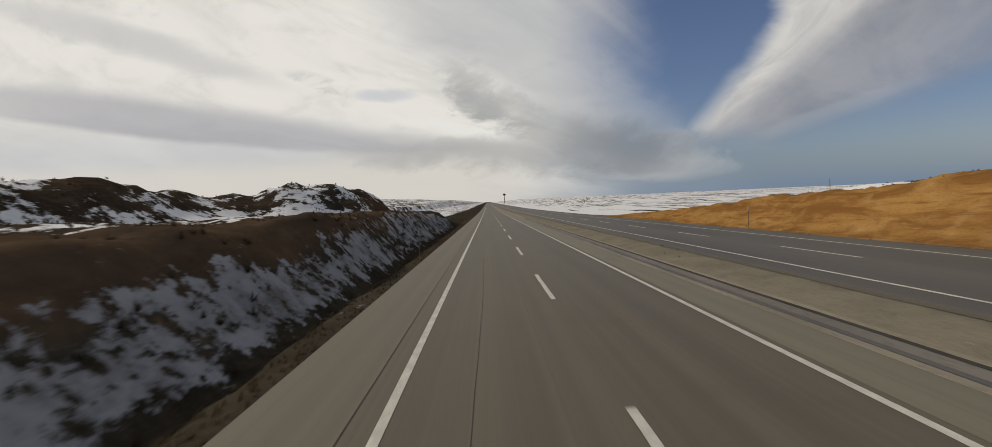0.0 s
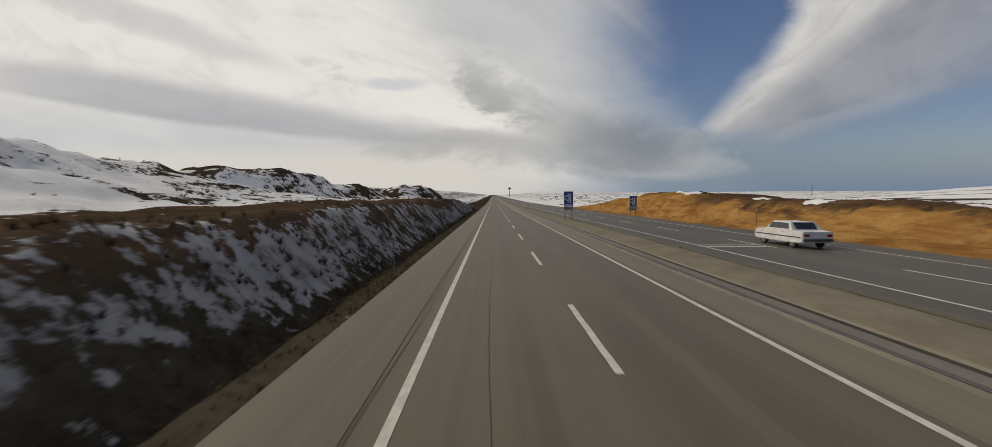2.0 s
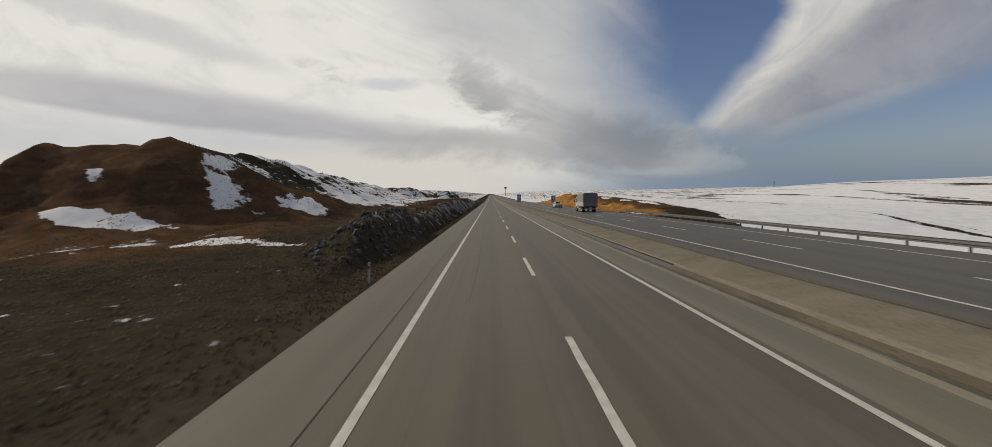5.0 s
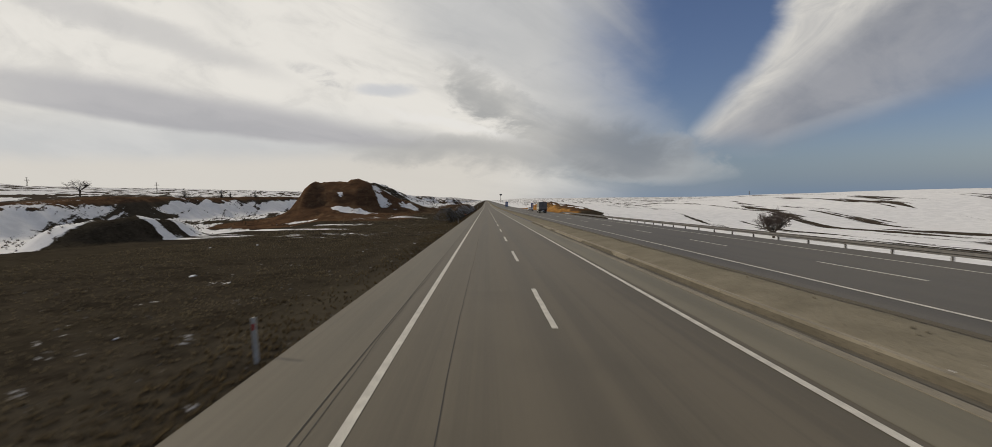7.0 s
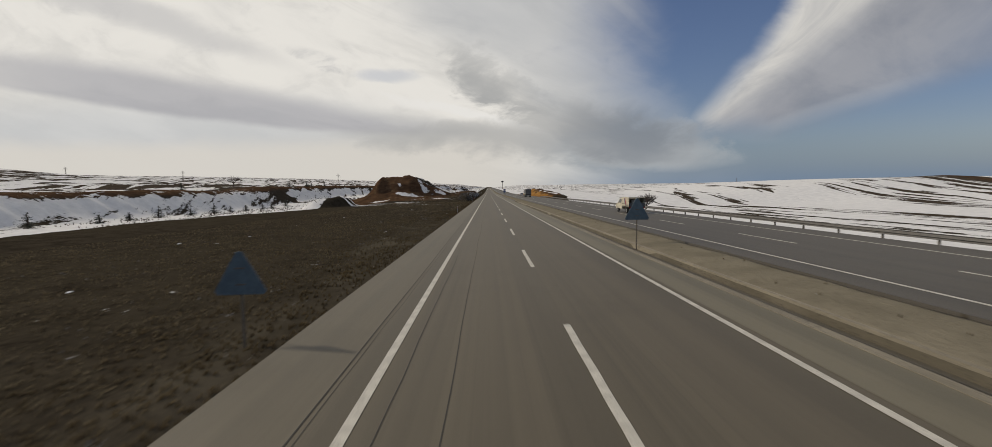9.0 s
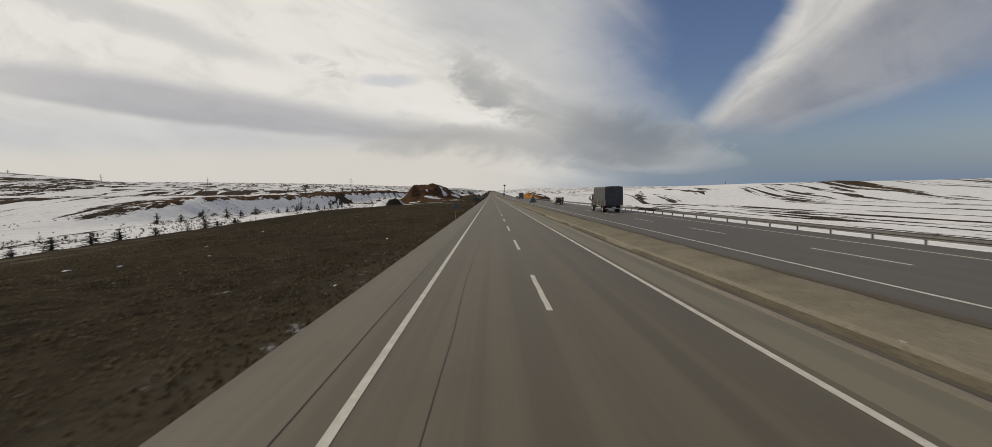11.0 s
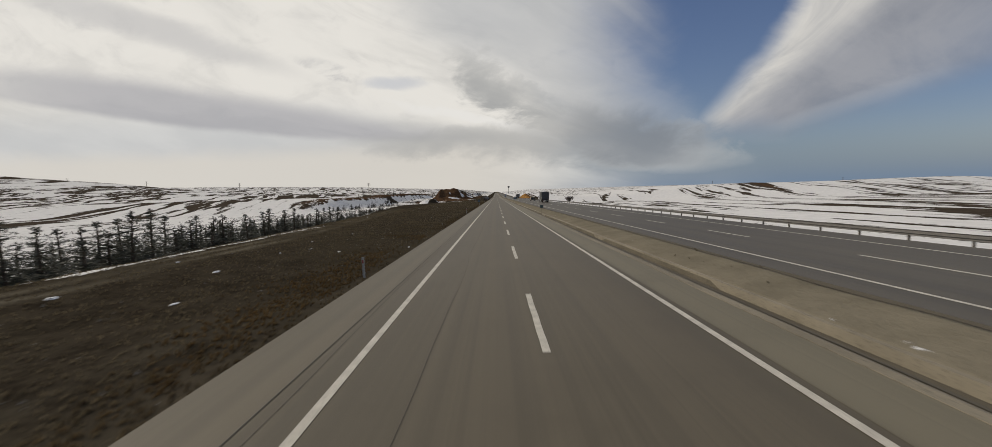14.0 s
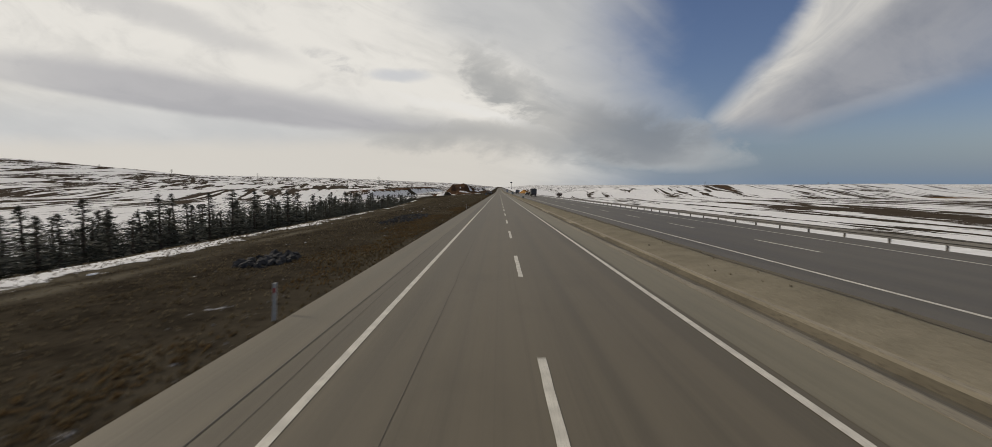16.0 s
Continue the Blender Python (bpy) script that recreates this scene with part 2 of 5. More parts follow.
M_PAINT = surface("road_paint", [(0.60, 0.565, 0.48), (0.46, 0.43, 0.365), (0.28, 0.26, 0.22)], 2.5, 0.6, 0, 0.1, 30)
M_CONCRETE = surface("gutter_concrete", [(0.25, 0.218, 0.160), (0.19, 0.165, 0.120), (0.12, 0.103, 0.075)], 0.8, 0.9, 0, 0.2, 22, (1, 0.35, 1))
M_SILT = surface("dark_silt", [(0.098, 0.084, 0.058), (0.135, 0.116, 0.082), (0.066, 0.056, 0.040)], 1.5, 0.95, 0, 0.4, 18, (1, 0.3, 1))
M_ORANGE = surface("orange_plastic", [(0.50, 0.13, 0.05), (0.38, 0.10, 0.04)], 5, 0.45, 0, 0.05)
M_CHANNEL = surface("damp_grey_concrete", [(0.115, 0.107, 0.100), (0.14, 0.130, 0.120), (0.095, 0.087, 0.079)], 1.2, 0.55, 0, 0.2, 16, (1, 0.25, 1))
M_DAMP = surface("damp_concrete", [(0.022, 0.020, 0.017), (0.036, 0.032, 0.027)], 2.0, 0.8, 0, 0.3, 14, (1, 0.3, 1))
M_STEEL = surface("galvanised_steel", [(0.20, 0.19, 0.175), (0.15, 0.145, 0.135), (0.11, 0.10, 0.09)], 3, 0.6, 0.15, 0.05, 20)
M_POST = surface("sign_post_steel", [(0.17, 0.145, 0.11), (0.11, 0.095, 0.075)], 6, 0.6, 0.2, 0.05)
M_BLUE = surface("sign_blue", [(0.012, 0.05, 0.22), (0.018, 0.065, 0.26)], 3, 0.4, 0, 0.02)
M_SIGNWHITE = surface("sign_white", [(0.70, 0.70, 0.68), (0.60, 0.60, 0.58)], 4, 0.45, 0, 0.02)
M_SIGNGREY = surface("sign_plate_grey", [(0.30, 0.31, 0.32), (0.24, 0.25, 0.26)], 5, 0.5, 0.1, 0.02)
M_SIGNBACK = surface("sign_back", [(0.115, 0.165, 0.200), (0.090, 0.130, 0.160)], 5, 0.5, 0.3, 0.02)
M_SIGNGREEN = surface("sign_back_green", [(0.10, 0.13, 0.12), (0.075, 0.10, 0.095)], 5, 0.5, 0.3, 0.02)
M_PLASTIC = surface("post_plastic", [(0.42, 0.41, 0.38), (0.33, 0.32, 0.29)], 8, 0.5, 0, 0.03)
M_RED = surface("reflector_red", [(0.35, 0.03, 0.02), (0.28, 0.02, 0.02)], 8, 0.3, 0, 0)
M_BLACK = surface("black_rubber", [(0.018, 0.018, 0.018), (0.03, 0.03, 0.03)], 9, 0.75, 0, 0.05)
M_GLASS = surface("dark_glass", [(0.02, 0.025, 0.03), (0.03, 0.035, 0.04)], 3, 0.08, 0, 0, spec=0.6)
M_WHITEPAINT = surface("white_vehicle_paint", [(0.66, 0.65, 0.62), (0.55, 0.54, 0.51), (0.42, 0.40, 0.36)], 2.2, 0.35, 0, 0.01, 14)
M_CREAM = surface("cream_vehicle_paint", [(0.62, 0.57, 0.44), (0.50, 0.45, 0.34), (0.36, 0.31, 0.24)], 2.2, 0.4, 0, 0.01, 14)
M_STRIPERED = surface("red_decal", [(0.42, 0.05, 0.05), (0.34, 0.04, 0.05)], 4, 0.4, 0, 0)
M_STRIPEBLUE = surface("blue_decal", [(0.06, 0.10, 0.24), (0.05, 0.08, 0.20)], 4, 0.4, 0, 0)
M_TARP = surface("grey_tarpaulin", [(0.30, 0.29, 0.26), (0.23, 0.22, 0.20), (0.17, 0.16, 0.15)], 1.6, 0.75, 0, 0.3, 9)
M_TARPDARK = surface("dark_tarpaulin", [(0.085, 0.085, 0.085), (0.06, 0.06, 0.06)], 1.6, 0.7, 0, 0.3, 9)
M_TARPREAR = surface("shaded_grey_tarpaulin", [(0.16, 0.155, 0.145), (0.12, 0.115, 0.11)], 1.6, 0.75, 0, 0.3, 9)
M_CARGO = surface("cargo_side_boards", [(0.52, 0.52, 0.46), (0.40, 0.41, 0.35), (0.20, 0.28, 0.22)], 2.0, 0.6, 0, 0.1, 9)
M_FRAME = surface("chassis_paint", [(0.05, 0.045, 0.04), (0.08, 0.07, 0.06)], 4, 0.7, 0.2, 0.1)
M_RIM = surface("wheel_rim", [(0.35, 0.34, 0.32), (0.22, 0.21, 0.2)], 6, 0.45, 0.6, 0.05)
M_LAMP = surface("lamp_red", [(0.30, 0.02, 0.02), (0.22, 0.02, 0.02)], 6, 0.25, 0, 0)
M_BARK = surface("bark", [(0.055, 0.042, 0.032), (0.085, 0.068, 0.052)], 12, 0.95, 0, 0.4, 60, (1, 1, 0.3))
M_TWIG = surface("twigs", [(0.060, 0.044, 0.036), (0.090, 0.068, 0.056)], 8, 0.95, 0, 0.2)
M_NEEDLE = surface("conifer_needles", [(0.056, 0.059, 0.047), (0.088, 0.090, 0.070), (0.135, 0.128, 0.100)], 3.0, 0.8, 0, 0, 16, each=0.4, spec=0.2)
M_RUBBLE = surface("asphalt_rubble", [(0.019, 0.0175, 0.0175), (0.034, 0.032, 0.032), (0.12, 0.115, 0.105)], 3.0, 0.9, 0, 0.5, 14, each=0.5)
M_SCREE = surface("grey_rubble", [(0.058, 0.050, 0.042), (0.095, 0.082, 0.068), (0.16, 0.14, 0.118)], 2.0, 0.9, 0, 0.5, 14, each=0.7)
M_OCHRE = surface("ochre_grass", [(0.150, 0.098, 0.046), (0.095, 0.062, 0.030), (0.20, 0.138, 0.068)], 0.6, 0.9, 0, 0, 9, spec=0.0)
M_CLOD = surface("clay_clod", [(0.24, 0.13, 0.045), (0.15, 0.08, 0.03)], 6, 0.95, 0, 0.4, 30)
M_STONE = surface("pale_stone", [(0.24, 0.205, 0.155), (0.15, 0.128, 0.096)], 6, 0.9, 0, 0.4, 30, each=0.5)
M_STRAW = surface("dry_grass", [(0.130, 0.098, 0.056), (0.080, 0.061, 0.037), (0.19, 0.146, 0.086)], 0.5, 0.9, 0, 0, 9, spec=0.0)
M_FIELD = surface("field_grass", [(0.185, 0.150, 0.097), (0.125, 0.101, 0.067), (0.235, 0.192, 0.125)], 0.35, 0.9, 0, 0, 9, spec=0.0)
M_WEED = surface("dry_weeds", [(0.072, 0.056, 0.038), (0.052, 0.040, 0.028), (0.105, 0.082, 0.054)], 1.2, 0.95, 0, 0, 9, spec=0.0)


def let_light_through(m, share):
    """Thin dry blades: part of the light passes to the far side."""
    N = Nodes(m.node_tree)
    b, out = m.node_tree.nodes["Principled BSDF"], m.node_tree.nodes["Material Output"]
    thin, both = N.add("ShaderNodeBsdfTranslucent"), N.add("ShaderNodeMixShader")
    N.link(b.inputs["Base Color"].links[0].from_socket, thin.inputs["Color"])
    both.inputs[0].default_value = share
    N.link(b.outputs[0], both.inputs[1])
    N.link(thin.outputs[0], both.inputs[2])
    N.link(both.outputs[0], out.inputs["Surface"])


for blades in (M_STRAW, M_WEED, M_OCHRE, M_FIELD):
    let_light_through(blades, 0.5)
M_TANK = surface("dark_painted_steel", [(0.06, 0.06, 0.065), (0.09, 0.09, 0.09)], 2, 0.6, 0.2, 0.05)
M_RUST = surface("rusty_metal", [(0.42, 0.12, 0.05), (0.30, 0.085, 0.04)], 4, 0.7, 0, 0.1)
M_SNOWLUMP = surface("old_snow", [(0.80, 0.81, 0.83), (0.70, 0.71, 0.73), (0.55, 0.53, 0.50)], 2.0, 0.6, 0, 0.3, 12)


# ---------------------------------------------------------------- ground shape
def smooth(v, a, b):
    t = np.clip((v - a) / (b - a), 0, 1)
    return t * t * (3 - 2 * t)


rng = np.random.default_rng(7)
TABLE = rng.random((256, 256))


def value_noise(x, y):
    xi, yi = np.floor(x).astype(int), np.floor(y).astype(int)
    fx, fy = x - xi, y - yi
    fx, fy = fx * fx * (3 - 2 * fx), fy * fy * (3 - 2 * fy)
    a, b = TABLE[xi % 256, yi % 256], TABLE[(xi + 1) % 256, yi % 256]
    c, d = TABLE[xi % 256, (yi + 1) % 256], TABLE[(xi + 1) % 256, (yi + 1) % 256]
    return a + (b - a) * fx + (c - a) * fy + (a - b - c + d) * fx * fy - 0.5


def fbm(x, y, octaves=4):
    total, amp = 0.0, 1.0
    for i in range(octaves):
        total = total + amp * value_noise(x * 2 ** i + 17.3 * i, y * 2 ** i + 5.1 * i)
        amp *= 0.5
    return total


def road_z(y):
    """The carriageway is level, then climbs gently far ahead."""
    y = np.asarray(y, float)
    return np.where(y < 60, 0.0, np.where(y < 360, (y - 60) ** 2 / 60000.0, 1.5 + (y - 360) * 0.010))


def bank_top(y):
    return np.interp(y, [-128, -112, -85, -60, -20, 50, 66, 84], [0, 1.2, 1.6, 2.4, 3.0, 2.9, 2.2, 0.0])


def cut_top(y):
    return np.interp(y, [-110, -85, -60, -30, -8, 8, 22, 40, 55, 70, 88], [-2.2, 0.2, 1.6, 2.5, 3.1, 3.8, 3.9, 2.8, 1.8, 0.9, 0.2])


def field_rim(y):
    """Where the brown field ends on the left."""
    return np.interp(y, [-460, -430, -350, -300, -205, -170, -120], [-15.0, -16.0, -19.5, -25, -39, -33, -28])


def hump(x, y, cx, cy, rx, ry, h, p=2.0):
    d = (np.abs((x - cx) / rx) ** p + np.abs((y - cy) / ry) ** p)
    return h * smooth(1 - d, 0, 0.75)


def hill_brow(y):
    """The bare strip along the brow of the low hill on the right."""
    return 196 + 0.10 * y + 9 * fbm(y * 0.02, 0 * y)


def ground_z(x, y):
    x, y = np.broadcast_arrays(np.asarray(x, float), np.asarray(y, float))
    rz = road_z(y)
    # --- left of the road
    rim = field_rim(y)
    field = -0.15 - 1.3 * smooth(rim - x, -2, 7) + 0.10 * fbm(x * 0.35, y * 0.35) + 0.10 * fbm(x * 1.3 + 5, y * 0.9) * smooth(-x, 2.6, 3.6) * smooth(x, -22, -16)
    far = 25.0 * smooth(-x, 250, 700) * smooth(-y, -500, -100) + 35.0 * smooth(-x, 110, 1100) + 6.0 * fbm(x * 0.006, y * 0.006, 3) * smooth(-x, 70, 300)
    gully = 1.6 * fbm(y * 0.11, 0.03 * x) + 1.1 * fbm(y * 0.5, 0.1 * x)
    ridge = 4.9 * smooth(-x + gully, 61, 71) * smooth(y, -262, -190) * (1 + 0.22 * fbm(x * 0.02, y * 0.05))
    top = bank_top(y)
    run = 1.15 * np.maximum(top, 0.05)
    foot = -4.4 + 0.25 * fbm(y * 0.15, y * 0.0)
    bank = top * smooth(foot - x, 0.0, 1.0 * run) * (1 + 0.10 * fbm(x * 0.5, y * 0.5)) + 0.35 * fbm(x * 0.55, y * 0.55) * smooth(foot - x, 0.3, 1.5) * smooth(top, 0.3, 1.2)
    ditch = -0.55 * np.exp(-((x + 4.05) / 0.5) ** 2) * smooth(y, -130, -95) * smooth(-y, -110, -75)
    hills = np.maximum(np.maximum(hump(x, y, -27, -4, 9, 20, 3.5), hump(x, y, -20, 57, 9, 17, 3.3)), np.maximum((hump(x, y, -32, 38, 12, 46, 2.4) + hump(x, y, -27, 26, 7, 8, 0.7)), hump(x, y, -15, 98, 8, 20, 2.4)))
    face = y - 0.55 * np.maximum(x + 26, 0) + 1.6 * fbm(x * 0.22, 0 * x) + 0.7 * fbm(x * 0.7, y * 0.3)
    crest = np.interp(y, [-108, -84, -60, -44, -31, -21, -11, 4], [6.9, 6.4, 6.2, 5.2, 5.0, 3.7, 2.2, 0])
    off = x - np.interp(y, [-108, -84, -60, -30, -5], [-28.5, -30.0, -34.0, -35.5, -33.0]) - 1.2 * fbm(y * 0.10, 0 * y)
    off = off + 0.8 * fbm(y * 0.5, x * 0.3)
    across = np.where(off < 0, np.interp(-off, [0, 1, 4.6, 6.2, 8, 12, 16], [1, 1, 1.16, 0.88, 0.50, 0.17, 0]),
                      np.interp(off, [0, 1.5, 4, 6.5, 10, 13.5, 17, 20.5], [0.98, 0.93, 1.0, 0.88, 0.62, 0.36, 0.12, 0]))
    steep = np.interp(face, [-120, -115, -111.5, -109.5, -107.5, -104], [0, 0.10, 0.34, 0.74, 0.95, 1.0])
    mound = crest * across * steep * (1 + 0.10 * fbm(x * 0.16, y * 0.16) + 0.15 * fbm(x * 0.42, y * 0.42)) + 0.45 * fbm(x * 0.8, y * 0.8) * smooth(crest * across * steep, 0.5, 3.0)
    small = hump(x, y, -35, -154, 6, 10, 2.4)
    heap = hump(x, y, -5.6, -111, 2.4, 11, 0.9)
    left = field + far + ridge + bank + ditch + np.maximum(mound, hills * (1 + 0.16 * fbm(x * 0.3, y * 0.3) + 0.10 * fbm(x * 0.9, y * 0.9, 3))) + (small + heap) * (1 + 0.16 * fbm(x * 0.3, y * 0.3) + 0.10 * fbm(x * 0.9, y * 0.9, 3))
    # --- right of the far carriageway
    drop = -2.8 * smooth(x, 24.6, 31) * (1 - smooth(y, -112, -80) * (1 - smooth(y, 78, 120) * 0.6))
    cut = cut_top(y) * smooth(x, 24.6 + 0.4 * fbm(y * 0.2, 0 * y), 30.5) * smooth(y, -112, -84) * (1 - smooth(y, 80, 120))
    cut = cut * (1 - 0.85 * smooth(x, 32, 75)) * (1 + 0.10 * fbm(x * 0.4, y * 0.25)) + 0.38 * fbm(x * 0.7, y * 0.6) * smooth(x, 25, 26.5) * (1 - smooth(x, 30, 34)) * smooth(cut_top(y), 0.6, 2.0)
    rise = 0.006 * np.maximum(x - 40, 0) * (1 - smooth(x, 200, 700)) + 6.0 * smooth(x, 250, 1500)
    hill = hump(x, y, 255, 0, 195, 190, 6.5) + 0.55 * np.exp(-((x - hill_brow(y)) / 6.0) ** 2) * smooth(y, -150, -110) * (1 - smooth(y, 60, 110)) + 1.6 * fbm(x * 0.008, y * 0.008, 3) * smooth(x, 60, 200)
    right = 0.15 - 0.40 * smooth(x, 23.2, 23.9) * (1 - smooth(x, 25, 27)) * (1 - smooth(y, -95, -75)) + drop + cut + rise + hill + 0.08 * fbm(x * 0.3, y * 0.3)
    # --- between the carriageways: gutter and sandy strip
    mid = np.interp(x, [9.2, 9.5, 9.82, 9.97, 10.6, 11.95, 12.4], [-0.5, -0.5, -0.5, 0.065, 0.17, 0.29, 0.05]) + 0.06 * fbm(x * 0.9, y * 0.4) * smooth(x, 10.05, 10.5)
    z = np.where(x < 3, left, np.where(x < 12.7, mid, right))
    under = np.where((x > -2.35) & (x < 9.6), -0.5, np.where((x > 12.1) & (x < 23.1), -0.25, z))
    z = np.where((x > -2.35) & (x < 23.1), np.where((x >= 9.6) & (x <= 12.1), mid, under), z)
    far_ahead = smooth(np.abs(x - 8), 30, 400) * (np.where(x > 0, 0.009, 0.013) * np.maximum(y - 250, 0)) * (1 - 0.55 * smooth(y, 900, 3500))
    return z + rz + far_ahead


def axis(parts):
    out = []
    for a, b, step in parts:
        out += list(np.arange(a, b, step))
    return np.array(sorted(set(np.round(out + [parts[-1][1]], 4))))


XS = np.concatenate([-np.geomspace(4600, 95, 42), axis([(-92, -76, 2.0), (-76, -60, 1.0), (-60, -44, 1.6), (-44, -30, 0.8), (-30, -10, 0.8), (-10, -2.4, 0.36)]), [-2.36, -2.34, 3.0, 9.55, 9.62, 9.82, 9.97],
                     axis([(10.1, 12.08, 0.33)]), [12.12, 18.0, 23.08, 23.12, 23.6], axis([(24.0, 33.0, 0.45), (33, 60, 2.2), (60, 108, 4), (108, 260, 6)]), np.geomspace(270, 4600, 34)])
YS = np.concatenate([np.linspace(-2600, -640, 10), axis([(-600, -470, 5), (-470, 110, 0.75), (110, 200, 3), (200, 400, 8)]), np.geomspace(412, 4700, 46)])


def sheet_mesh(name, xs, ys, zfun):
    gx, gy = np.meshgrid(xs, ys)
    gz = zfun(gx, gy)
    w, h = len(xs), len(ys)
    verts = np.stack([gx.ravel(), gy.ravel(), gz.ravel()], 1)
    i = (np.arange(h - 1)[:, None] * w + np.arange(w - 1)[None]).ravel()
    faces = np.stack([i, i + 1, i + w + 1, i + w], 1)
    me = bpy.data.meshes.new(name)
    me.from_pydata(verts.tolist(), [], faces.tolist())
    me.polygons.foreach_set("use_smooth", np.ones(len(faces), bool))
    return me, gx, gy, gz


def ground_material():
    """Thawing winter steppe: soil, dry grass, sandy strip, orange clay in the cut, and snow lying in drifts and furrows."""
    m = bpy.data.materials.new("winter_ground")
    m.use_nodes = True
    N = Nodes(m.node_tree)
    b = m.node_tree.nodes["Principled BSDF"]
    at = N.add("ShaderNodeAttribute")
    at.attribute_name = "cover"
    a = N.add("ShaderNodeSeparateColor")
    N.link(at.outputs["Color"], a.inputs[0])
    snow, clay, sand = a.outputs[0], a.outputs[1], a.outputs[2]
    co = N.add("ShaderNodeTexCoord").outputs["Object"]
    big = N.noise(co, 0.05, 5.0, 0.6)
    mid = N.noise(co, 0.6, 6.0, 0.62)
    grit = N.noise(co, 7.0, 5.0, 0.65)
    soil = N.mix(N.ramp(mid, 0.35, 0.65), (0.0280, 0.0228, 0.0166), (0.0500, 0.0412, 0.0296))
    soil = N.mix(N.math("MULTIPLY", N.ramp(big, 0.42, 0.6), 0.5), soil, (0.052, 0.043, 0.0286))
    tuftn = N.noise(co, 2.2, 5.0, 0.66)
    soil = N.mix(N.math("MULTIPLY", N.ramp(tuftn, 0.52, 0.68), 0.6), soil, (0.066, 0.0545, 0.0375))
    soil = N.mix(N.math("MULTIPLY", N.ramp(tuftn, 0.44, 0.32), 0.7), soil, (0.014, 0.0100, 0.0072))
    soil = N.mix(N.math("MULTIPLY", N.ramp(grit, 0.5, 0.75), 0.45), soil, (0.084, 0.070, 0.049))
    soil = N.mix(N.math("MULTIPLY", N.ramp(grit, 0.45, 0.25), 0.6), soil, (0.009, 0.0065, 0.005))
    far_soil = N.mix(N.ramp(mid, 0.35, 0.65), (0.050, 0.040, 0.031), (0.076, 0.061, 0.045))
    soil = N.mix(N.ramp(N.math("ABSOLUTE", N.split(co)[0]), 48.0, 90.0), soil, far_soil)
    strata = N.noise(N.stretch(co, 0.30, 0.22, 0.9), 1.0, 8.0, 0.66, 0.8)
    clays = N.mix(N.ramp(strata, 0.35, 0.65), (0.36, 0.196, 0.062), (0.21, 0.098, 0.029))
    clays = N.mix(N.math("MULTIPLY", N.ramp(mid, 0.5, 0.75), 0.6), clays, (0.43, 0.268, 0.108))
    clays = N.mix(N.math("MULTIPLY", N.ramp(grit, 0.50, 0.75), 0.6), clays, (0.13, 0.066, 0.027))
    ledge = N.noise(N.stretch(co, 0.8, 0.25, 2.4), 1.0, 6.0, 0.62, 0.5)
    clays = N.mix(N.math("MULTIPLY", N.ramp(ledge, 0.50, 0.66), 0.75), clays, (0.165, 0.076, 0.024))
    sands = N.mix(N.ramp(mid, 0.3, 0.7), (0.222, 0.196, 0.145), (0.172, 0.152, 0.112))
    sands = N.mix(N.math("MULTIPLY", N.ramp(grit, 0.5, 0.8), 0.5), sands, (0.110, 0.092, 0.062))
    c = N.mix(N.ramp(N.math("ADD", clay, N.math("MULTIPLY", N.math("SUBTRACT", mid, 0.5), 0.5)), 0.4, 0.6), soil, clays)
    earths = N.mix(N.ramp(strata, 0.35, 0.65), (0.105, 0.060, 0.033), (0.062, 0.036, 0.022))
    earths = N.mix(N.math("MULTIPLY", N.ramp(mid, 0.5, 0.72), 0.7), earths, (0.150, 0.098, 0.055))
    earths = N.mix(N.math("MULTIPLY", N.ramp(grit, 0.55, 0.75), 0.5), earths, (0.035, 0.022, 0.014))
    c = N.mix(N.ramp(N.math("ADD", at.outputs["Alpha"], N.math("MULTIPLY", N.math("SUBTRACT", mid, 0.5), 0.5)), 0.25, 0.75), c, earths)
    c = N.mix(sand, c, sands)
    # snow breaks up along the furrows, with a ragged edge
    furrow = N.noise(N.stretch(co, 0.11, 0.020, 0.5), 1.0, 7.0, 0.64, 0.5)
    ragged = N.noise(co, 0.9, 7.0, 0.68)
    # bare field edges that follow the lie of the land, and blown-off streaks
    cx, cy, cz = N.split(co)
    ax = N.math("ABSOLUTE", N.math("SUBTRACT", cx, 8.0))

    on_left = N.math("LESS_THAN", cx, 8.0)

    def slant(right, left, sx, sy, shift):
        """The fields are ploughed along one bearing on each side of the road, given in degrees away from it."""
        def pick(f):
            a, b = f(radians(right)), f(radians(left))
            return N.math("ADD", a, N.math("MULTIPLY", on_left, b - a))
        ahead, aside = pick(math.cos), pick(math.sin)
        along = N.math("ADD", N.math("MULTIPLY", ax, aside), N.math("MULTIPLY", cy, ahead))
        over = N.math("SUBTRACT", N.math("MULTIPLY", ax, ahead), N.math("MULTIPLY", cy, aside))
        return N.xyz(N.math("MULTIPLY", along, sx), N.math("MULTIPLY", over, sy), N.math("ADD", shift, N.math("MULTIPLY", N.math("SIGN", cx), 3.7)))
    lie = N.noise(slant(12, 24, 0.0035, 0.020, 1.0), 1.0, 4.0, 0.55, 0.3)
    line = N.ramp(N.math("ABSOLUTE", N.math("SUBTRACT", lie, 0.5)), 0.040, 0.008)
    line2 = N.ramp(N.math("ABSOLUTE", N.math("SUBTRACT", N.noise(slant(5, 16, 0.0045, 0.034, 9.0), 1.0, 4.0, 0.55, 0.3), 0.52)), 0.045, 0.010)
    bare = N.math("MAXIMUM", line, line2)
    streak = N.noise(slant(3, 17, 0.028, 0.28, 5.0), 1.0, 6.0, 0.60, 0.35)
    away = N.ramp(N.math("ABSOLUTE", N.split(co)[0]), 22.0, 45.0)
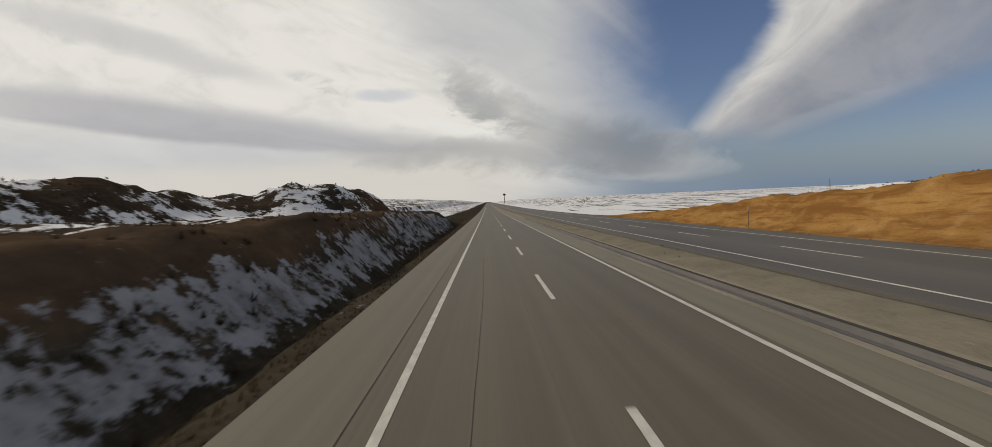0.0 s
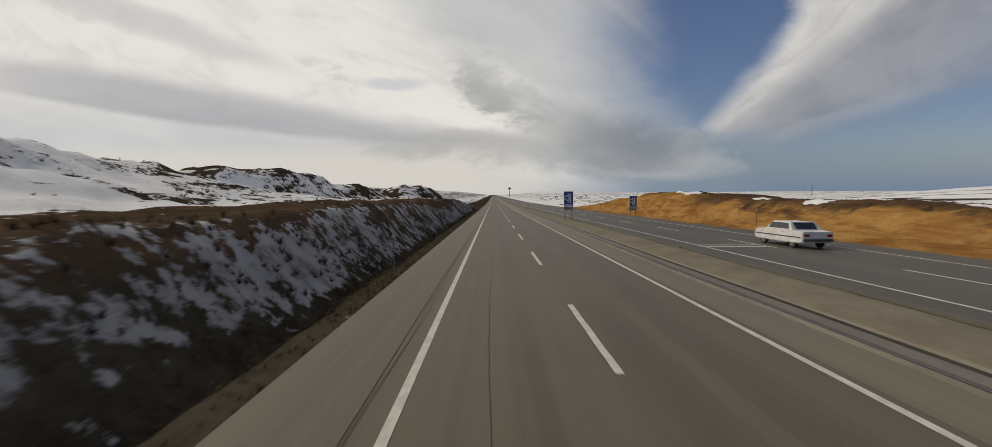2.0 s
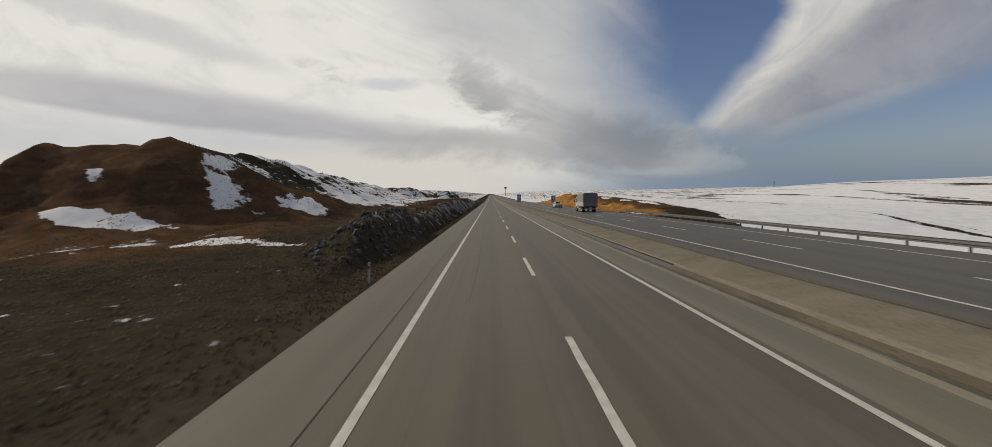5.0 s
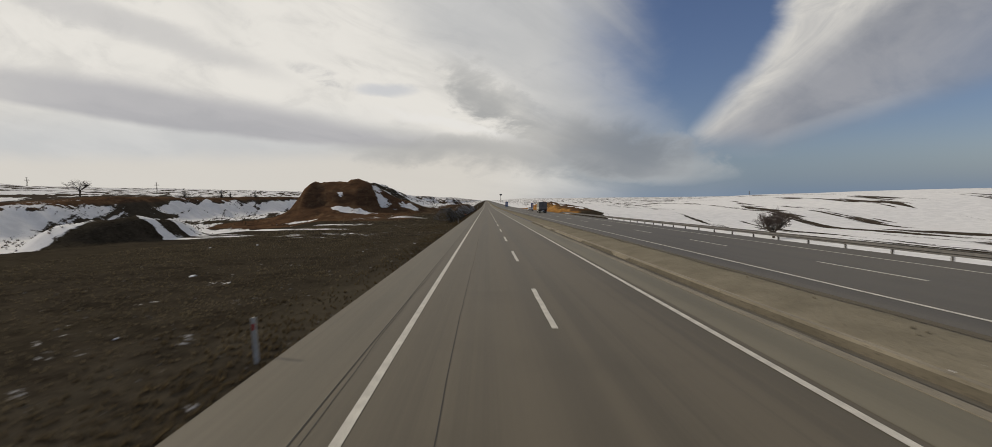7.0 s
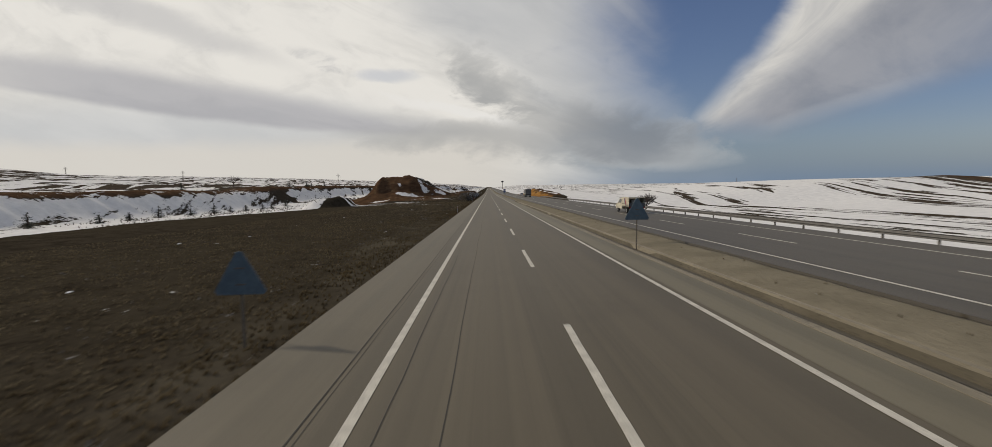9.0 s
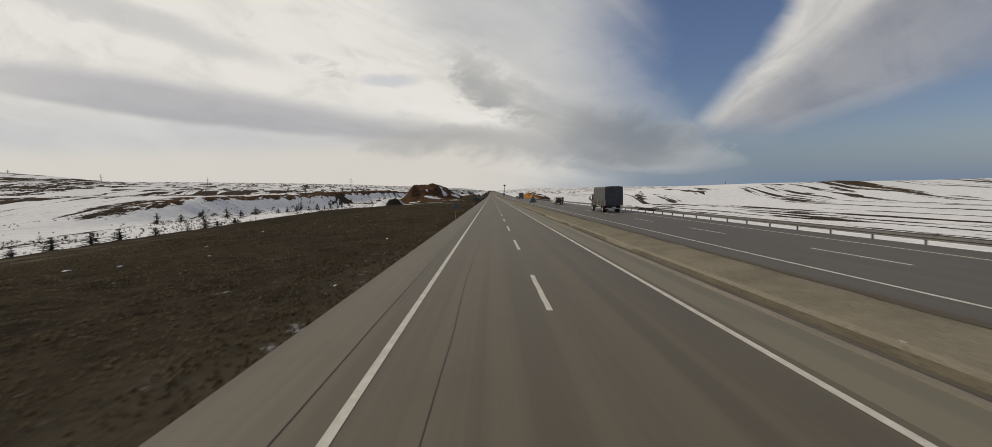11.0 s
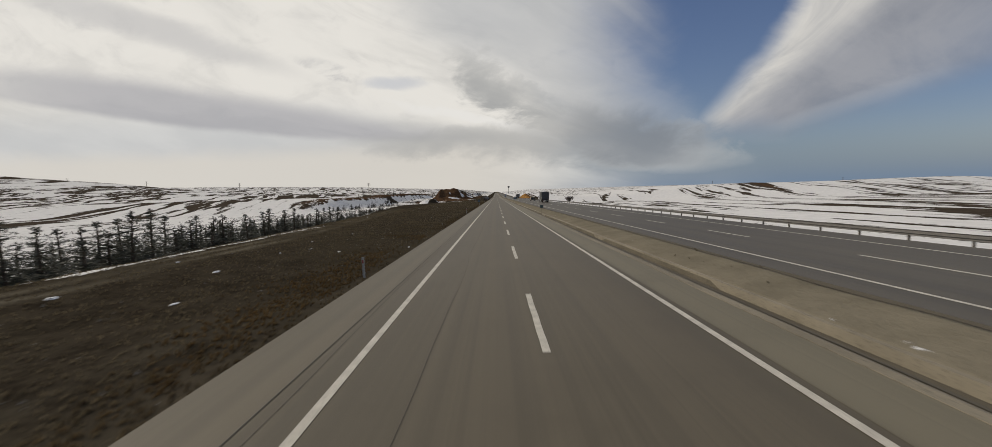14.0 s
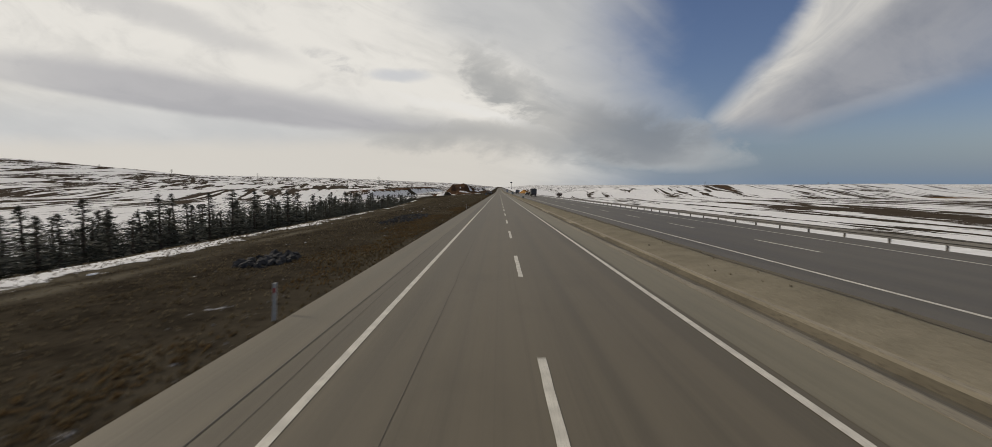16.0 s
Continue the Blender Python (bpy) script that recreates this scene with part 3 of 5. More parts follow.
    beside = N.ramp(N.math("ABSOLUTE", N.split(co)[0]), 14.0, 9.0)
    amount = N.math("ADD", snow, N.math("ADD", N.math("MULTIPLY", N.math("SUBTRACT", furrow, 0.5), N.math("SUBTRACT", 0.8, N.math("MULTIPLY", away, 0.55))), N.math("MULTIPLY", N.math("SUBTRACT", ragged, 0.5), N.math("ADD", N.math("MULTIPLY", beside, 1.2), N.math("SUBTRACT", 1.0, N.math("MULTIPLY", away, 0.55))))))
    amount = N.math("ADD", amount, N.math("MULTIPLY", away, N.math("SUBTRACT", N.math("MULTIPLY", N.math("SUBTRACT", streak, 0.5), N.math("SUBTRACT", 1.9, N.math("MULTIPLY", N.ramp(N.math("ABSOLUTE", N.split(co)[0]), 120.0, 400.0), 1.1))), N.math("MULTIPLY", bare, N.math("MULTIPLY", 0.52, N.ramp(N.math("ABSOLUTE", N.math("ADD", N.split(co)[0], 25.0)), 50.0, 95.0))))))
    amount = N.math("ADD", amount, N.math("MULTIPLY", N.math("SUBTRACT", tuftn, 0.5), N.math("ADD", 0.25, N.math("MULTIPLY", beside, 1.3))))
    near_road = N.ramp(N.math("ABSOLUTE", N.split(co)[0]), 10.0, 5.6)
    lies = N.mix(near_road, N.ramp(amount, 0.47, 0.56), N.ramp(amount, 0.40, 0.60))
    white = N.mix(N.ramp(mid, 0.3, 0.7), (0.79, 0.775, 0.75), (0.68, 0.67, 0.65))
    white = N.mix(N.math("MULTIPLY", N.ramp(grit, 0.55, 0.8), 0.35), white, (0.42, 0.38, 0.33))
    # snow near the road: traffic grit, with the bank's shade painted in as grey
    shaded_grit = N.mix(N.ramp(ragged, 0.35, 0.65), (0.080, 0.078, 0.080), (0.235, 0.235, 0.245))
    white = N.mix(N.math("MULTIPLY", near_road, 0.9), white, shaded_grit)
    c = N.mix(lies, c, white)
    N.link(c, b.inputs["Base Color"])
    b.inputs["Roughness"].default_value = 0.9
    b.inputs["Specular IOR Level"].default_value = 0.0
    hgt = N.math("ADD", N.math("MULTIPLY", grit, 0.6), N.math("ADD", N.math("MULTIPLY", lies, 0.7), N.math("MULTIPLY", ragged, 0.8)))
    bp = N.add("ShaderNodeBump", Strength=0.55, Distance=0.14)
    N.link(hgt, bp.inputs["Height"])
    N.link(bp.outputs[0], b.inputs["Normal"])
    return m


M_GROUND = ground_material()


def cover_of(x, y, z):
    """Snow, clay and sand over the plan."""
    n1 = fbm(x * 0.05, y * 0.05)
    top = bank_top(y)
    snow = np.zeros_like(x)
    # left: bank face, shelf behind it, hills, low land behind the field
    lip = 7.2 - 1.2 * smooth(y, -12, 2) * (1 - smooth(y, 20, 34)) - 0.4 * smooth(-y, 60, 75) + 0.5 * n1 + 0.5 * fbm(y * 0.4, x * 0.05)
    face = smooth(-x, 4.2, 4.8) * (1 - smooth(-x, lip - 0.4, lip + 1.0)) * smooth(top, 0.5, 1.6)
    snow = np.maximum(snow, face * (0.57 + 0.08 * n1 + 0.42 * fbm(x * 0.30 - y * 0.06, y * 0.26) - 0.13 * smooth(-x, 5.0, 5.6) * smooth(-y, 6, 12) * (1 - smooth(-y, 26, 34)) - (0.05 + 0.17 * smooth(-y, 42, 56)) * (1 - smooth(-x, 4.6, 6.0))))
    shelf = smooth(-x, 9.5 + 4 * n1, 14) * smooth(y, -112, -98)
    snow = np.maximum(snow, shelf * (0.575 - 0.04 * smooth(y, -30, -10) + 0.15 * n1 + 0.26 * fbm(x * 0.30, y * 0.45)))
    crest = hump(x, y, -28, 1, 6, 22, 1.0) + hump(x, y, -21, 62, 5, 14, 1.0) + hump(x, y, -36, 32, 7, 12, 1.0) + 1.2 * np.exp(-((x + 31.5) / 4.5) ** 2) * smooth(-y, 20, 45) * smooth(y, -102, -94)
    snow = snow - 0.60 * smooth(crest, 0.38, 0.8) * smooth(-x, 14, 18)
    front = y - 0.55 * np.maximum(x + 26, 0) + 3.0 * n1
    end = smooth(-front, 101, 106) * smooth(y, -126, -118) * smooth(-x, 9, 15) * smooth(x, -47, -42)
    end = np.maximum(end, smooth(-y, 80, 90) * smooth(y, -126, -116) * smooth(-x, 31.5 + 3 * n1, 34 + 3 * n1) * smooth(x, -52, -47))
    snow = snow - 0.65 * end
    low = smooth(field_rim(y) - x + 5 * n1, 0, 5) * (1 - smooth(y, -118, -104))
    snow = np.maximum(snow, low * (0.78 + 0.10 * n1)) * (1 - 0.9 * end)
    for cx, cy, rx, ry in ((-19.5, -104.5, 4.4, 4.4), (-27.6, -109.6, 1.2, 1.1), (-24.0, -113.0, 6.5, 1.5), (-15.5, -103.0, 4.0, 1.8), (-33.0, -117.5, 5.0, 1.2)):
        snow = np.maximum(snow, hump(x, y, cx, cy, rx, ry, 0.78) * (0.80 + 1.0 * fbm(x * 0.5, y * 0.5)))
    gully = 1.6 * fbm(y * 0.11, 0.03 * x) + 1.1 * fbm(y * 0.5, 0.1 * x)
    edge = smooth(-x + gully, 67.0, 69.0) * (1 - smooth(-x, 76 + 6 * n1, 86 + 6 * n1)) * smooth(y, -262, -190)
    snow = snow - (0.48 + 0.45 * fbm(x * 0.8, y * 0.7)) * edge
    snow = snow - 0.20 * smooth(-x + gully, 61, 63) * (1 - edge) * smooth(x, -74, -70) * smooth(y, -262, -190) * (1 - smooth(y, -125, -108))
    snow = np.maximum(snow, (0.60 + 0.35 * fbm(x * 0.5, y * 0.35)) * smooth(-x, 54, 58) * (1 - smooth(-x + gully, 66.5, 68.5)) * smooth(y, -118, -106))
    spots = (1 - smooth(y, -118, -104)) * smooth(-x, 9, 15) * (1 - low)
    snow = np.maximum(snow, spots * smooth(fbm(x * 0.10 + 9, y * 0.06), 0.15, 0.6) * smooth(y, -190, -160) * 0.62)
    for cx, cy, rx, ry, a in ((-15, -152, 7, 5, 0.66), (-25, -140, 11, 3.5, 0.9), (-30, -152, 9, 5, 0.9), (-20, -128, 8, 3, 0.75), (-13, -118, 5, 2.5, 0.7)):
        snow = np.maximum(snow, hump(x, y, cx, cy, rx, ry, a) * (0.66 + 1.5 * fbm(x * 0.14 + cx, y * 0.85)))
    strip = (0.75 + 0.7 * fbm(x * 0.4, y * 0.25)) * np.exp(-((x - field_rim(y) - 0.3 + 1.2 * n1) / 2.0) ** 2) * smooth(-y, 330, 350)
    snow = np.maximum(snow, 0.95 * strip)
    far_left = smooth(-x, 90, 200)
    snow = np.maximum(snow, far_left * 0.86)
    # right: the fields lie white, with bare lines
    near = smooth(-y, 150, 240)
    white = smooth(x, 26.5 - 2.7 * near, 30 - 5.4 * near) * (1 - smooth(y, -112, -84) * (1 - smooth(x, 31, 35)))
    white = white * np.where((y > 84) | (y < -84), 1.0, smooth(x, 31.5, 34))
    snow = np.maximum(snow, white * (0.90 + 0.22 * smooth(y, -210, -120) - 0.20 * smooth(-y, 170, 340) + 0.10 * n1 - 0.10 * smooth(x, 300, 900) + 0.30 * (1 - smooth(x, 55, 100))))
    ahead = smooth(y, 95, 140) * smooth(np.abs(x - 8), 18, 26)
    snow = np.maximum(snow, ahead * 0.55)
    clay = smooth(x, 24.0, 24.8) * (1 - 0.50 * smooth(x + 3.0 * fbm(x * 0.2, y * 0.07) + 1.0 * smooth(-y, -10, 25), 27.4, 29.0) * smooth(-y, -6, 14)) * (1 - 0.8 * smooth(x, 30.0 + n1, 31.4 + n1)) * smooth(y, -94, -66) * (1 - smooth(y, 84, 110))
    foot_snow = hump(x, y, 26.0, -72, 1.0, 5, 0.8)
    for cx, cy, ry in ((30.6, -12, 3), (31.2, 8, 5), (30.2, -20, 2), (31.0, -34, 6), (30.8, -50, 4), (30.4, 30, 4), (31.5, -60, 8)):
        foot_snow = np.maximum(foot_snow, hump(x, y, cx, cy, 1.5, ry, 0.75))
    snow = np.maximum(snow, foot_snow)
    clay = np.maximum(clay, 0.40 * face * smooth(fbm(x * 0.3 + 4, y * 0.12), -0.25, 0.2) * smooth(y, -60, -25))
    brow = smooth(-y, 84, 96) * smooth(y, -112, -105) * smooth(-x, 12, 20) * smooth(x, -52, -46)
    snow = snow - brow * np.clip(0.12 + 0.5 * fbm(x * 0.18, y * 0.18), 0, 0.5)
    red = hump(x, y, 330, -190, 130, 26, 0.48)
    clay, snow = np.maximum(clay, red), snow - 0.35 * red
    track = np.exp(-((x - field_rim(y) - 4.0) / 0.32) ** 2) + np.exp(-((x - field_rim(y) - 2.4) / 0.32) ** 2)
    sand = np.maximum(np.where((x > 9) & (x < 13), 1.0, 0.0), 0.60 * np.clip(track, 0, 1) * (1 - smooth(y, -300, -250)))
    sand = np.maximum(sand, 0.5 * np.where((x > 23) & (x < 24.6), 1.0, 0.0) * (1 - 0.8 * near))
    verge = (x < -2.3) * (1 - smooth(-x, 3.2, 4.0 + 1.6 * smooth(-y, 120, 150))) * (0.5 + 0.9 * fbm(x * 0.8, y * 0.12))
    sand = np.maximum(sand, 0.14 * np.clip(verge, 0, 1))
    sand = np.maximum(sand, 0.07 * smooth(-x, 4.4, 5.2) * smooth(x, -12, -9) * smooth(top, 0.5, 1.6))
    pale = smooth(-x, 2.4, 2.9) * (1 - smooth(-x, 4.6, 6.4)) * smooth(fbm(x * 0.8 + 2, y * 0.35), 0.0, 0.45)
    sand = np.maximum(sand, pale * (0.30 * smooth(-y, 180, 200) * smooth(y, -268, -245) + 0.2 * smooth(-y, 370, 395)))
    earth = np.maximum(0.95 * end, 0.65 * edge)
    earth = np.maximum(earth, 0.55 * smooth(-x, 5.4, 6.4) * (1 - smooth(-x, 13, 17)) * smooth(top, 0.5, 1.6))
    earth = np.maximum(earth, 0.75 * smooth(x + 2.2 * fbm(x * 0.25, y * 0.09), 27.4, 29.6) * (1 - smooth(x, 32, 35)) * smooth(cut_top(y), 0.4, 1.2) * smooth(-y, -14, 6))
    earth = np.maximum(earth, 0.42 * smooth(-x, 13, 17) * smooth(y, -100, -80) * (1 - smooth(-x, 50, 58)))
    brow_right = np.exp(-((x - hill_brow(y)) / 6.0) ** 2) * smooth(y, -150, -110) * (1 - smooth(y, 60, 110))
    snow, earth = snow - 0.8 * brow_right, np.maximum(earth, 0.6 * brow_right)
    return [np.clip(a, 0, 1) for a in (snow, clay, sand, earth)]


def build_ground():
    me, gx, gy, gz = sheet_mesh("ground", XS, YS, ground_z)
    s, c, d, e = cover_of(gx, gy, gz)
    col = me.color_attributes.new("cover", "FLOAT_COLOR", "POINT")
    col.data.foreach_set("color", np.stack([s.ravel(), c.ravel(), d.ravel(), e.ravel()], 1).astype(np.float32).ravel())
    me.materials.append(M_GROUND)
    return tagged(new("ground", me), "thawing steppe of brown soil, dry grass and lying snow", "ground", kind="structure")


ground = build_ground()


# ---------------------------------------------------------------- mesh helpers
def mesh_object(name, bm, material, parent=None, label="", smooth_faces=False):
    me = bpy.data.meshes.new(name)
    bm.normal_update()
    bm.to_mesh(me)
    bm.free()
    for one in (material if isinstance(material, (list, tuple)) else [material]):
        me.materials.append(one)
    if smooth_faces:
        me.polygons.foreach_set("use_smooth", np.ones(len(me.polygons), bool))
    ob = new(name, me)
    if parent is not None:
        ob.parent = parent
    if label:
        tagged(ob, label)
    return ob


part = mesh_object


def thing(name, label, category, group="", at=(0, 0, 0), turn=0.0):
    ob = new(name)
    ob.matrix_basis = pose(*at, 0, 0, turn)
    return tagged(ob, label, category, group)


def box(bm, x0, x1, y0, y1, z0, z1, bevel=0.0):
    vs = [bm.verts.new((x, y, z)) for z in (z0, z1) for x, y in ((x0, y0), (x1, y0), (x1, y1), (x0, y1))]
    fs = [bm.faces.new([vs[i] for i in f]) for f in ((3, 2, 1, 0), (4, 5, 6, 7), (0, 1, 5, 4), (1, 2, 6, 5), (2, 3, 7, 6), (3, 0, 4, 7))]
    if bevel:
        edges = list({e for f in fs for e in f.edges})
        bmesh.ops.bevel(bm, geom=edges, offset=bevel, segments=2, profile=0.7, affect="EDGES")
    return bm


def thicken(bm, amount):
    bm.normal_update()
    bmesh.ops.solidify(bm, geom=bm.faces[:], thickness=amount)
    return bm


def boxed(*dims, bevel=0.0):
    return box(bmesh.new(), *dims, bevel=bevel)


def tube(bm, points, radii, sides=8, cap=True):
    """A tapering tube through the points."""
    rings = []
    pts = [Vector(p) for p in points]
    for i, p in enumerate(pts):
        d = (pts[min(i + 1, len(pts) - 1)] - pts[max(i - 1, 0)]).normalized()
        u = d.orthogonal().normalized()
        w = d.cross(u)
        rings.append([bm.verts.new(p + (u * math.cos(a) + w * math.sin(a)) * radii[i]) for a in [k * math.tau / sides for k in range(sides)]])
    for r0, r1 in zip(rings, rings[1:]):
        for k in range(sides):
            bm.faces.new((r0[k], r0[(k + 1) % sides], r1[(k + 1) % sides], r1[k]))
    if cap and sides > 2:
        bm.faces.new(rings[0][::-1])
        bm.faces.new(rings[-1])
    return bm


def prism(bm, outline, axis_name, a, b):
    """An outline of (u, v) pushed along one axis from a to b."""
    def at(u, v, w):
        return {"x": (w, u, v), "y": (u, w, v), "z": (u, v, w)}[axis_name]
    r0, r1 = [bm.verts.new(at(u, v, a)) for u, v in outline], [bm.verts.new(at(u, v, b)) for u, v in outline]
    n = len(outline)
    for k in range(n):
        bm.faces.new((r0[k], r0[(k + 1) % n], r1[(k + 1) % n], r1[k]))
    bm.faces.new(r0[::-1])
    bm.faces.new(r1)
    bmesh.ops.recalc_face_normals(bm, faces=bm.faces)
    return bm


def disc(bm, cx, cy, cz, radius, y0, y1, sides=24):
    return prism(bm, [(cx + radius * math.cos(k * math.tau / sides), cz + radius * math.sin(k * math.tau / sides)) for k in range(sides)], "y", y0, y1)


# ---------------------------------------------------------------- carriageways
ROAD_YS = axis([(-620, 60, 20), (60, 400, 10), (400, 1900, 60)])


def strip(name, profile, material, ys=ROAD_YS, wobble=0.0, parent=None, label="", seed=0):
    """A band along the road with the cross-section given as (x, z) points."""
    w = len(profile)
    verts, faces = [], []
    for y in ys:
        j = wobble * float(fbm(np.array(y * 0.13 + seed * 31.7), np.array(seed * 3.3)))
        verts += [(x + j, y, z + float(road_z(y))) for x, z in profile]
    for i in range(len(ys) - 1):
        for k in range(w - 1):
            a = i * w + k
            faces.append((a, a + 1, a + w + 1, a + w))
    me = bpy.data.meshes.new(name)
    me.from_pydata(verts, [], faces)
    me.materials.append(material)
    ob = new(name, me)
    if parent is not None:
        ob.parent = parent
    if label:
        tagged(ob, label)
    return ob


def joint_x(y):
    """The joint between lane and shoulder drifts away from the edge line."""
    return float(np.interp(y, [-620, -440, -330, -240, 0], [-1.05, -0.92, -0.72, -0.62, -0.52])) + 0.03 * float(fbm(np.array(y * 0.13), np.array(1.0)))


def shoulder_strip(name, left, gap, material, z):
    ys = axis([(-620, 700, 2.0)])
    verts = [v for y in ys for v in ((left if left is not None else joint_x(y) - gap, y, z + float(road_z(y))), (joint_x(y) + gap, y, z + float(road_z(y))))]
    me = bpy.data.meshes.new(name)
    me.from_pydata(verts, [], [(2 * i, 2 * i + 1, 2 * i + 3, 2 * i + 2) for i in range(len(ys) - 1)])
    me.materials.append(material)
    return new(name, me)


LINE_R = 7.25
tagged(strip("road", [(-2.3, -0.45), (-2.3, 0.0), (8.86, 0.0), (8.86, -0.45)], M_ASPHALT), "worn grey asphalt carriageway with two lanes", "road", kind="structure")
tagged(shoulder_strip("shoulder", -2.28, 0.0, M_SHOULDER, 0.004), "paler asphalt shoulder beside the lane", "road shoulder", kind="structure")
tagged(strip("median_shoulder", [(7.50, 0.004), (8.90, 0.004)], M_RSHOULDER, axis([(-620, 1900, 4)]), 0.06, None, "", 2), "olive-brown asphalt shoulder beside the gutter", "road shoulder", kind="structure")
FAR_Z = 0.30
tagged(strip("road_opposite", [(12.05, -0.3), (12.12, FAR_Z), (23.1, FAR_Z), (23.2, -0.3)], M_FARROAD), "dark asphalt carriageway for the opposite direction", "road", kind="structure")
gutter = tagged(strip("gutter", [(8.84, -0.4), (8.85, 0.016), (9.10, 0.016), (9.16, -0.01), (9.60, -0.15), (9.84, -0.19), (9.88, 0.06), (10.0, 0.075), (10.05, -0.3)], M_CONCRETE, axis([(-620, 100, 3), (100, 1500, 40)]), 0.06, None, "", 4),
                "stained concrete gutter along the median", "gutter", kind="structure")
tagged(strip("gutter_bed", [(9.20, -0.012), (9.60, -0.140), (9.83, -0.180), (9.862, -0.01)], M_CHANNEL, axis([(-124, 100, 1.2)]), 0.06, None, "", 4), "damp dark grey bed of the gutter", "gutter bed", kind="structure")
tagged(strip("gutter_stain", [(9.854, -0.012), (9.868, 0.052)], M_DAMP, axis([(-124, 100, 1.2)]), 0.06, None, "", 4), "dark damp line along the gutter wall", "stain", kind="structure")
tagged(strip("gutter_silt", [(9.30, -0.043), (9.60, -0.138), (9.828, -0.174), (9.862, 0.0)], M_SILT, axis([(-620, -124, 1.2)]), 0.07, None, "", 9), "dark silt and dead grass lying in the gutter", "silt", kind="structure")


def marking(name, x, width, y0, y1, z, step=20.0):
    ys = np.arange(y0, y1 + 0.01, step)
    return strip(name, [(x - width / 2, z), (x + width / 2, z)], M_PAINT, ys)


tagged(marking("edge_line", 0.0, 0.16, -620, 1200, 0.008), "worn white solid edge line on asphalt", "road marking", kind="structure")
tagged(marking("edge_line", LINE_R, 0.16, -620, 1200, 0.008), "worn white solid edge line on asphalt", "road marking", kind="structure")
tagged(marking("edge_line", 13.4, 0.15, -620, 1200, FAR_Z + 0.008), "worn white solid edge line on asphalt", "road marking", kind="structure")
tagged(marking("edge_line", 20.8, 0.15, -620, 1200, FAR_Z + 0.008), "worn white solid edge line on asphalt", "road marking", kind="structure")


def dashes(x, z, phase, label):
    base = tagged(new("lane_line"), label, "road marking", kind="structure")
    bm = bmesh.new()
    xs = [-0.08, 0.0, 0.08]
    vs = [[bm.verts.new((u + 0.006 * math.sin(7 * v + u * 40), v, 0)) for u in xs] for v in np.linspace(0, 5.0, 9)]
    for r0, r1 in zip(vs, vs[1:]):
        for k in range(2):
            bm.faces.new((r0[k], r0[k + 1], r1[k + 1], r1[k]))
    me = bpy.data.meshes.new("dash")
    bm.to_mesh(me)
    bm.free()
    me.materials.append(M_PAINT)
    for k in range(-50, 50):
        y = k * 12.5 + phase
        ob = new("dash", me)
        ob.parent = base
        ob.matrix_basis = pose(x, y, z + float(road_z(y)) + 0.004)


dashes(3.6, 0.006, -0.86, "white broken lane line worn by traffic")
dashes(17.1, FAR_Z + 0.006, 3.2, "white broken lane line on the opposite carriageway")

# filled joints and cracks that run along the lanes
tagged(shoulder_strip("shoulder_joint", None, 0.011, M_SEAM, 0.007), "dark joint between lane and shoulder", "joint", kind="structure")
for i, (x, y0, y1, w) in enumerate([(1.35, -620, -340, 0.007), (1.22, -330, -150, 0.013), (1.30, -130, 60, 0.010), (-0.62, -470, -330, 0.008), (-0.50, -300, -160, 0.009), (-0.42, -120, -20, 0.008), (-0.47, -110, -10, 0.006), (0.42, -262, -235, 0.014)]):
    tagged(strip("crack", [(x - 0.6 * w, 0.006), (x + 0.6 * w, 0.006)], M_SEAM, axis([(y0, y1, 0.9)]), 0.16, None, "", 5 + i), "thin dark crack along the asphalt", "crack", kind="structure")

# white hatching at the gap in the median
hatch = tagged(new("hatching"), "two white bars across the lane beside the median gap", "road marking", kind="structure")
for k in range(2):
    bm = bmesh.new()
    y = -33.9 + k * 0.9
    vs = [bm.verts.new(p) for p in ((13.5, y, FAR_Z + 0.012), (16.9, y, FAR_Z + 0.012), (16.9, y + 0.3, FAR_Z + 0.012), (13.5, y + 0.3, FAR_Z + 0.012))]
    bm.faces.new(vs)
    part("stripe", bm, M_PAINT, hatch)


# ---------------------------------------------------------------- guard rail
def guard_rail(y0, y1, x=24.1):
    rail = thing("guard_rail", "galvanised steel guard rail on posts along the road edge", "guard rail")
    wave = [(-0.02, 0.0), (0.05, 0.04), (0.05, 0.09), (-0.02, 0.13), (-0.02, 0.18), (0.05, 0.22), (0.05, 0.27), (-0.02, 0.31)]
    bm = bmesh.new()
    ys = np.arange(y0, y1 + 0.1, 3.1)
    rows = []
    for y in ys:
        zz = 0.43 + 0.015 * math.sin(y * 0.11)
        if y > y1 - 7:
            zz -= 0.09 * (y - (y1 - 7))
        rows.append([bm.verts.new((x - 0.10 + u, y, zz + v)) for u, v in wave])
    for a, b in zip(rows, rows[1:]):
        for k in range(len(wave) - 1):
            bm.faces.new((a[k], b[k], b[k + 1], a[k + 1]))
    thicken(bm, 0.008)
    part("beam", bm, M_STEEL, rail)
    bm = prism(bmesh.new(), [(-0.055, -0.03), (0.055, -0.03), (0.055, -0.022), (-0.047, -0.022), (-0.047, 0.022), (0.055, 0.022), (0.055, 0.03), (-0.055, 0.03)], "z", -0.6, 0.72)
    first = part("post", bm, M_POST, rail)
    first.matrix_basis = pose(x, ys[0], 0.0)
    for i, y in enumerate(ys[1:]):
        ob = new("post", first.data)
        ob.parent = rail
        ob.matrix_basis = pose(x, y, 0.0 if y < y1 - 7 else -0.09 * (y - (y1 - 7)), 0, 1.5 * math.sin(i * 1.7), 0)
    return rail


guard_rail(-560.0, -66.0)


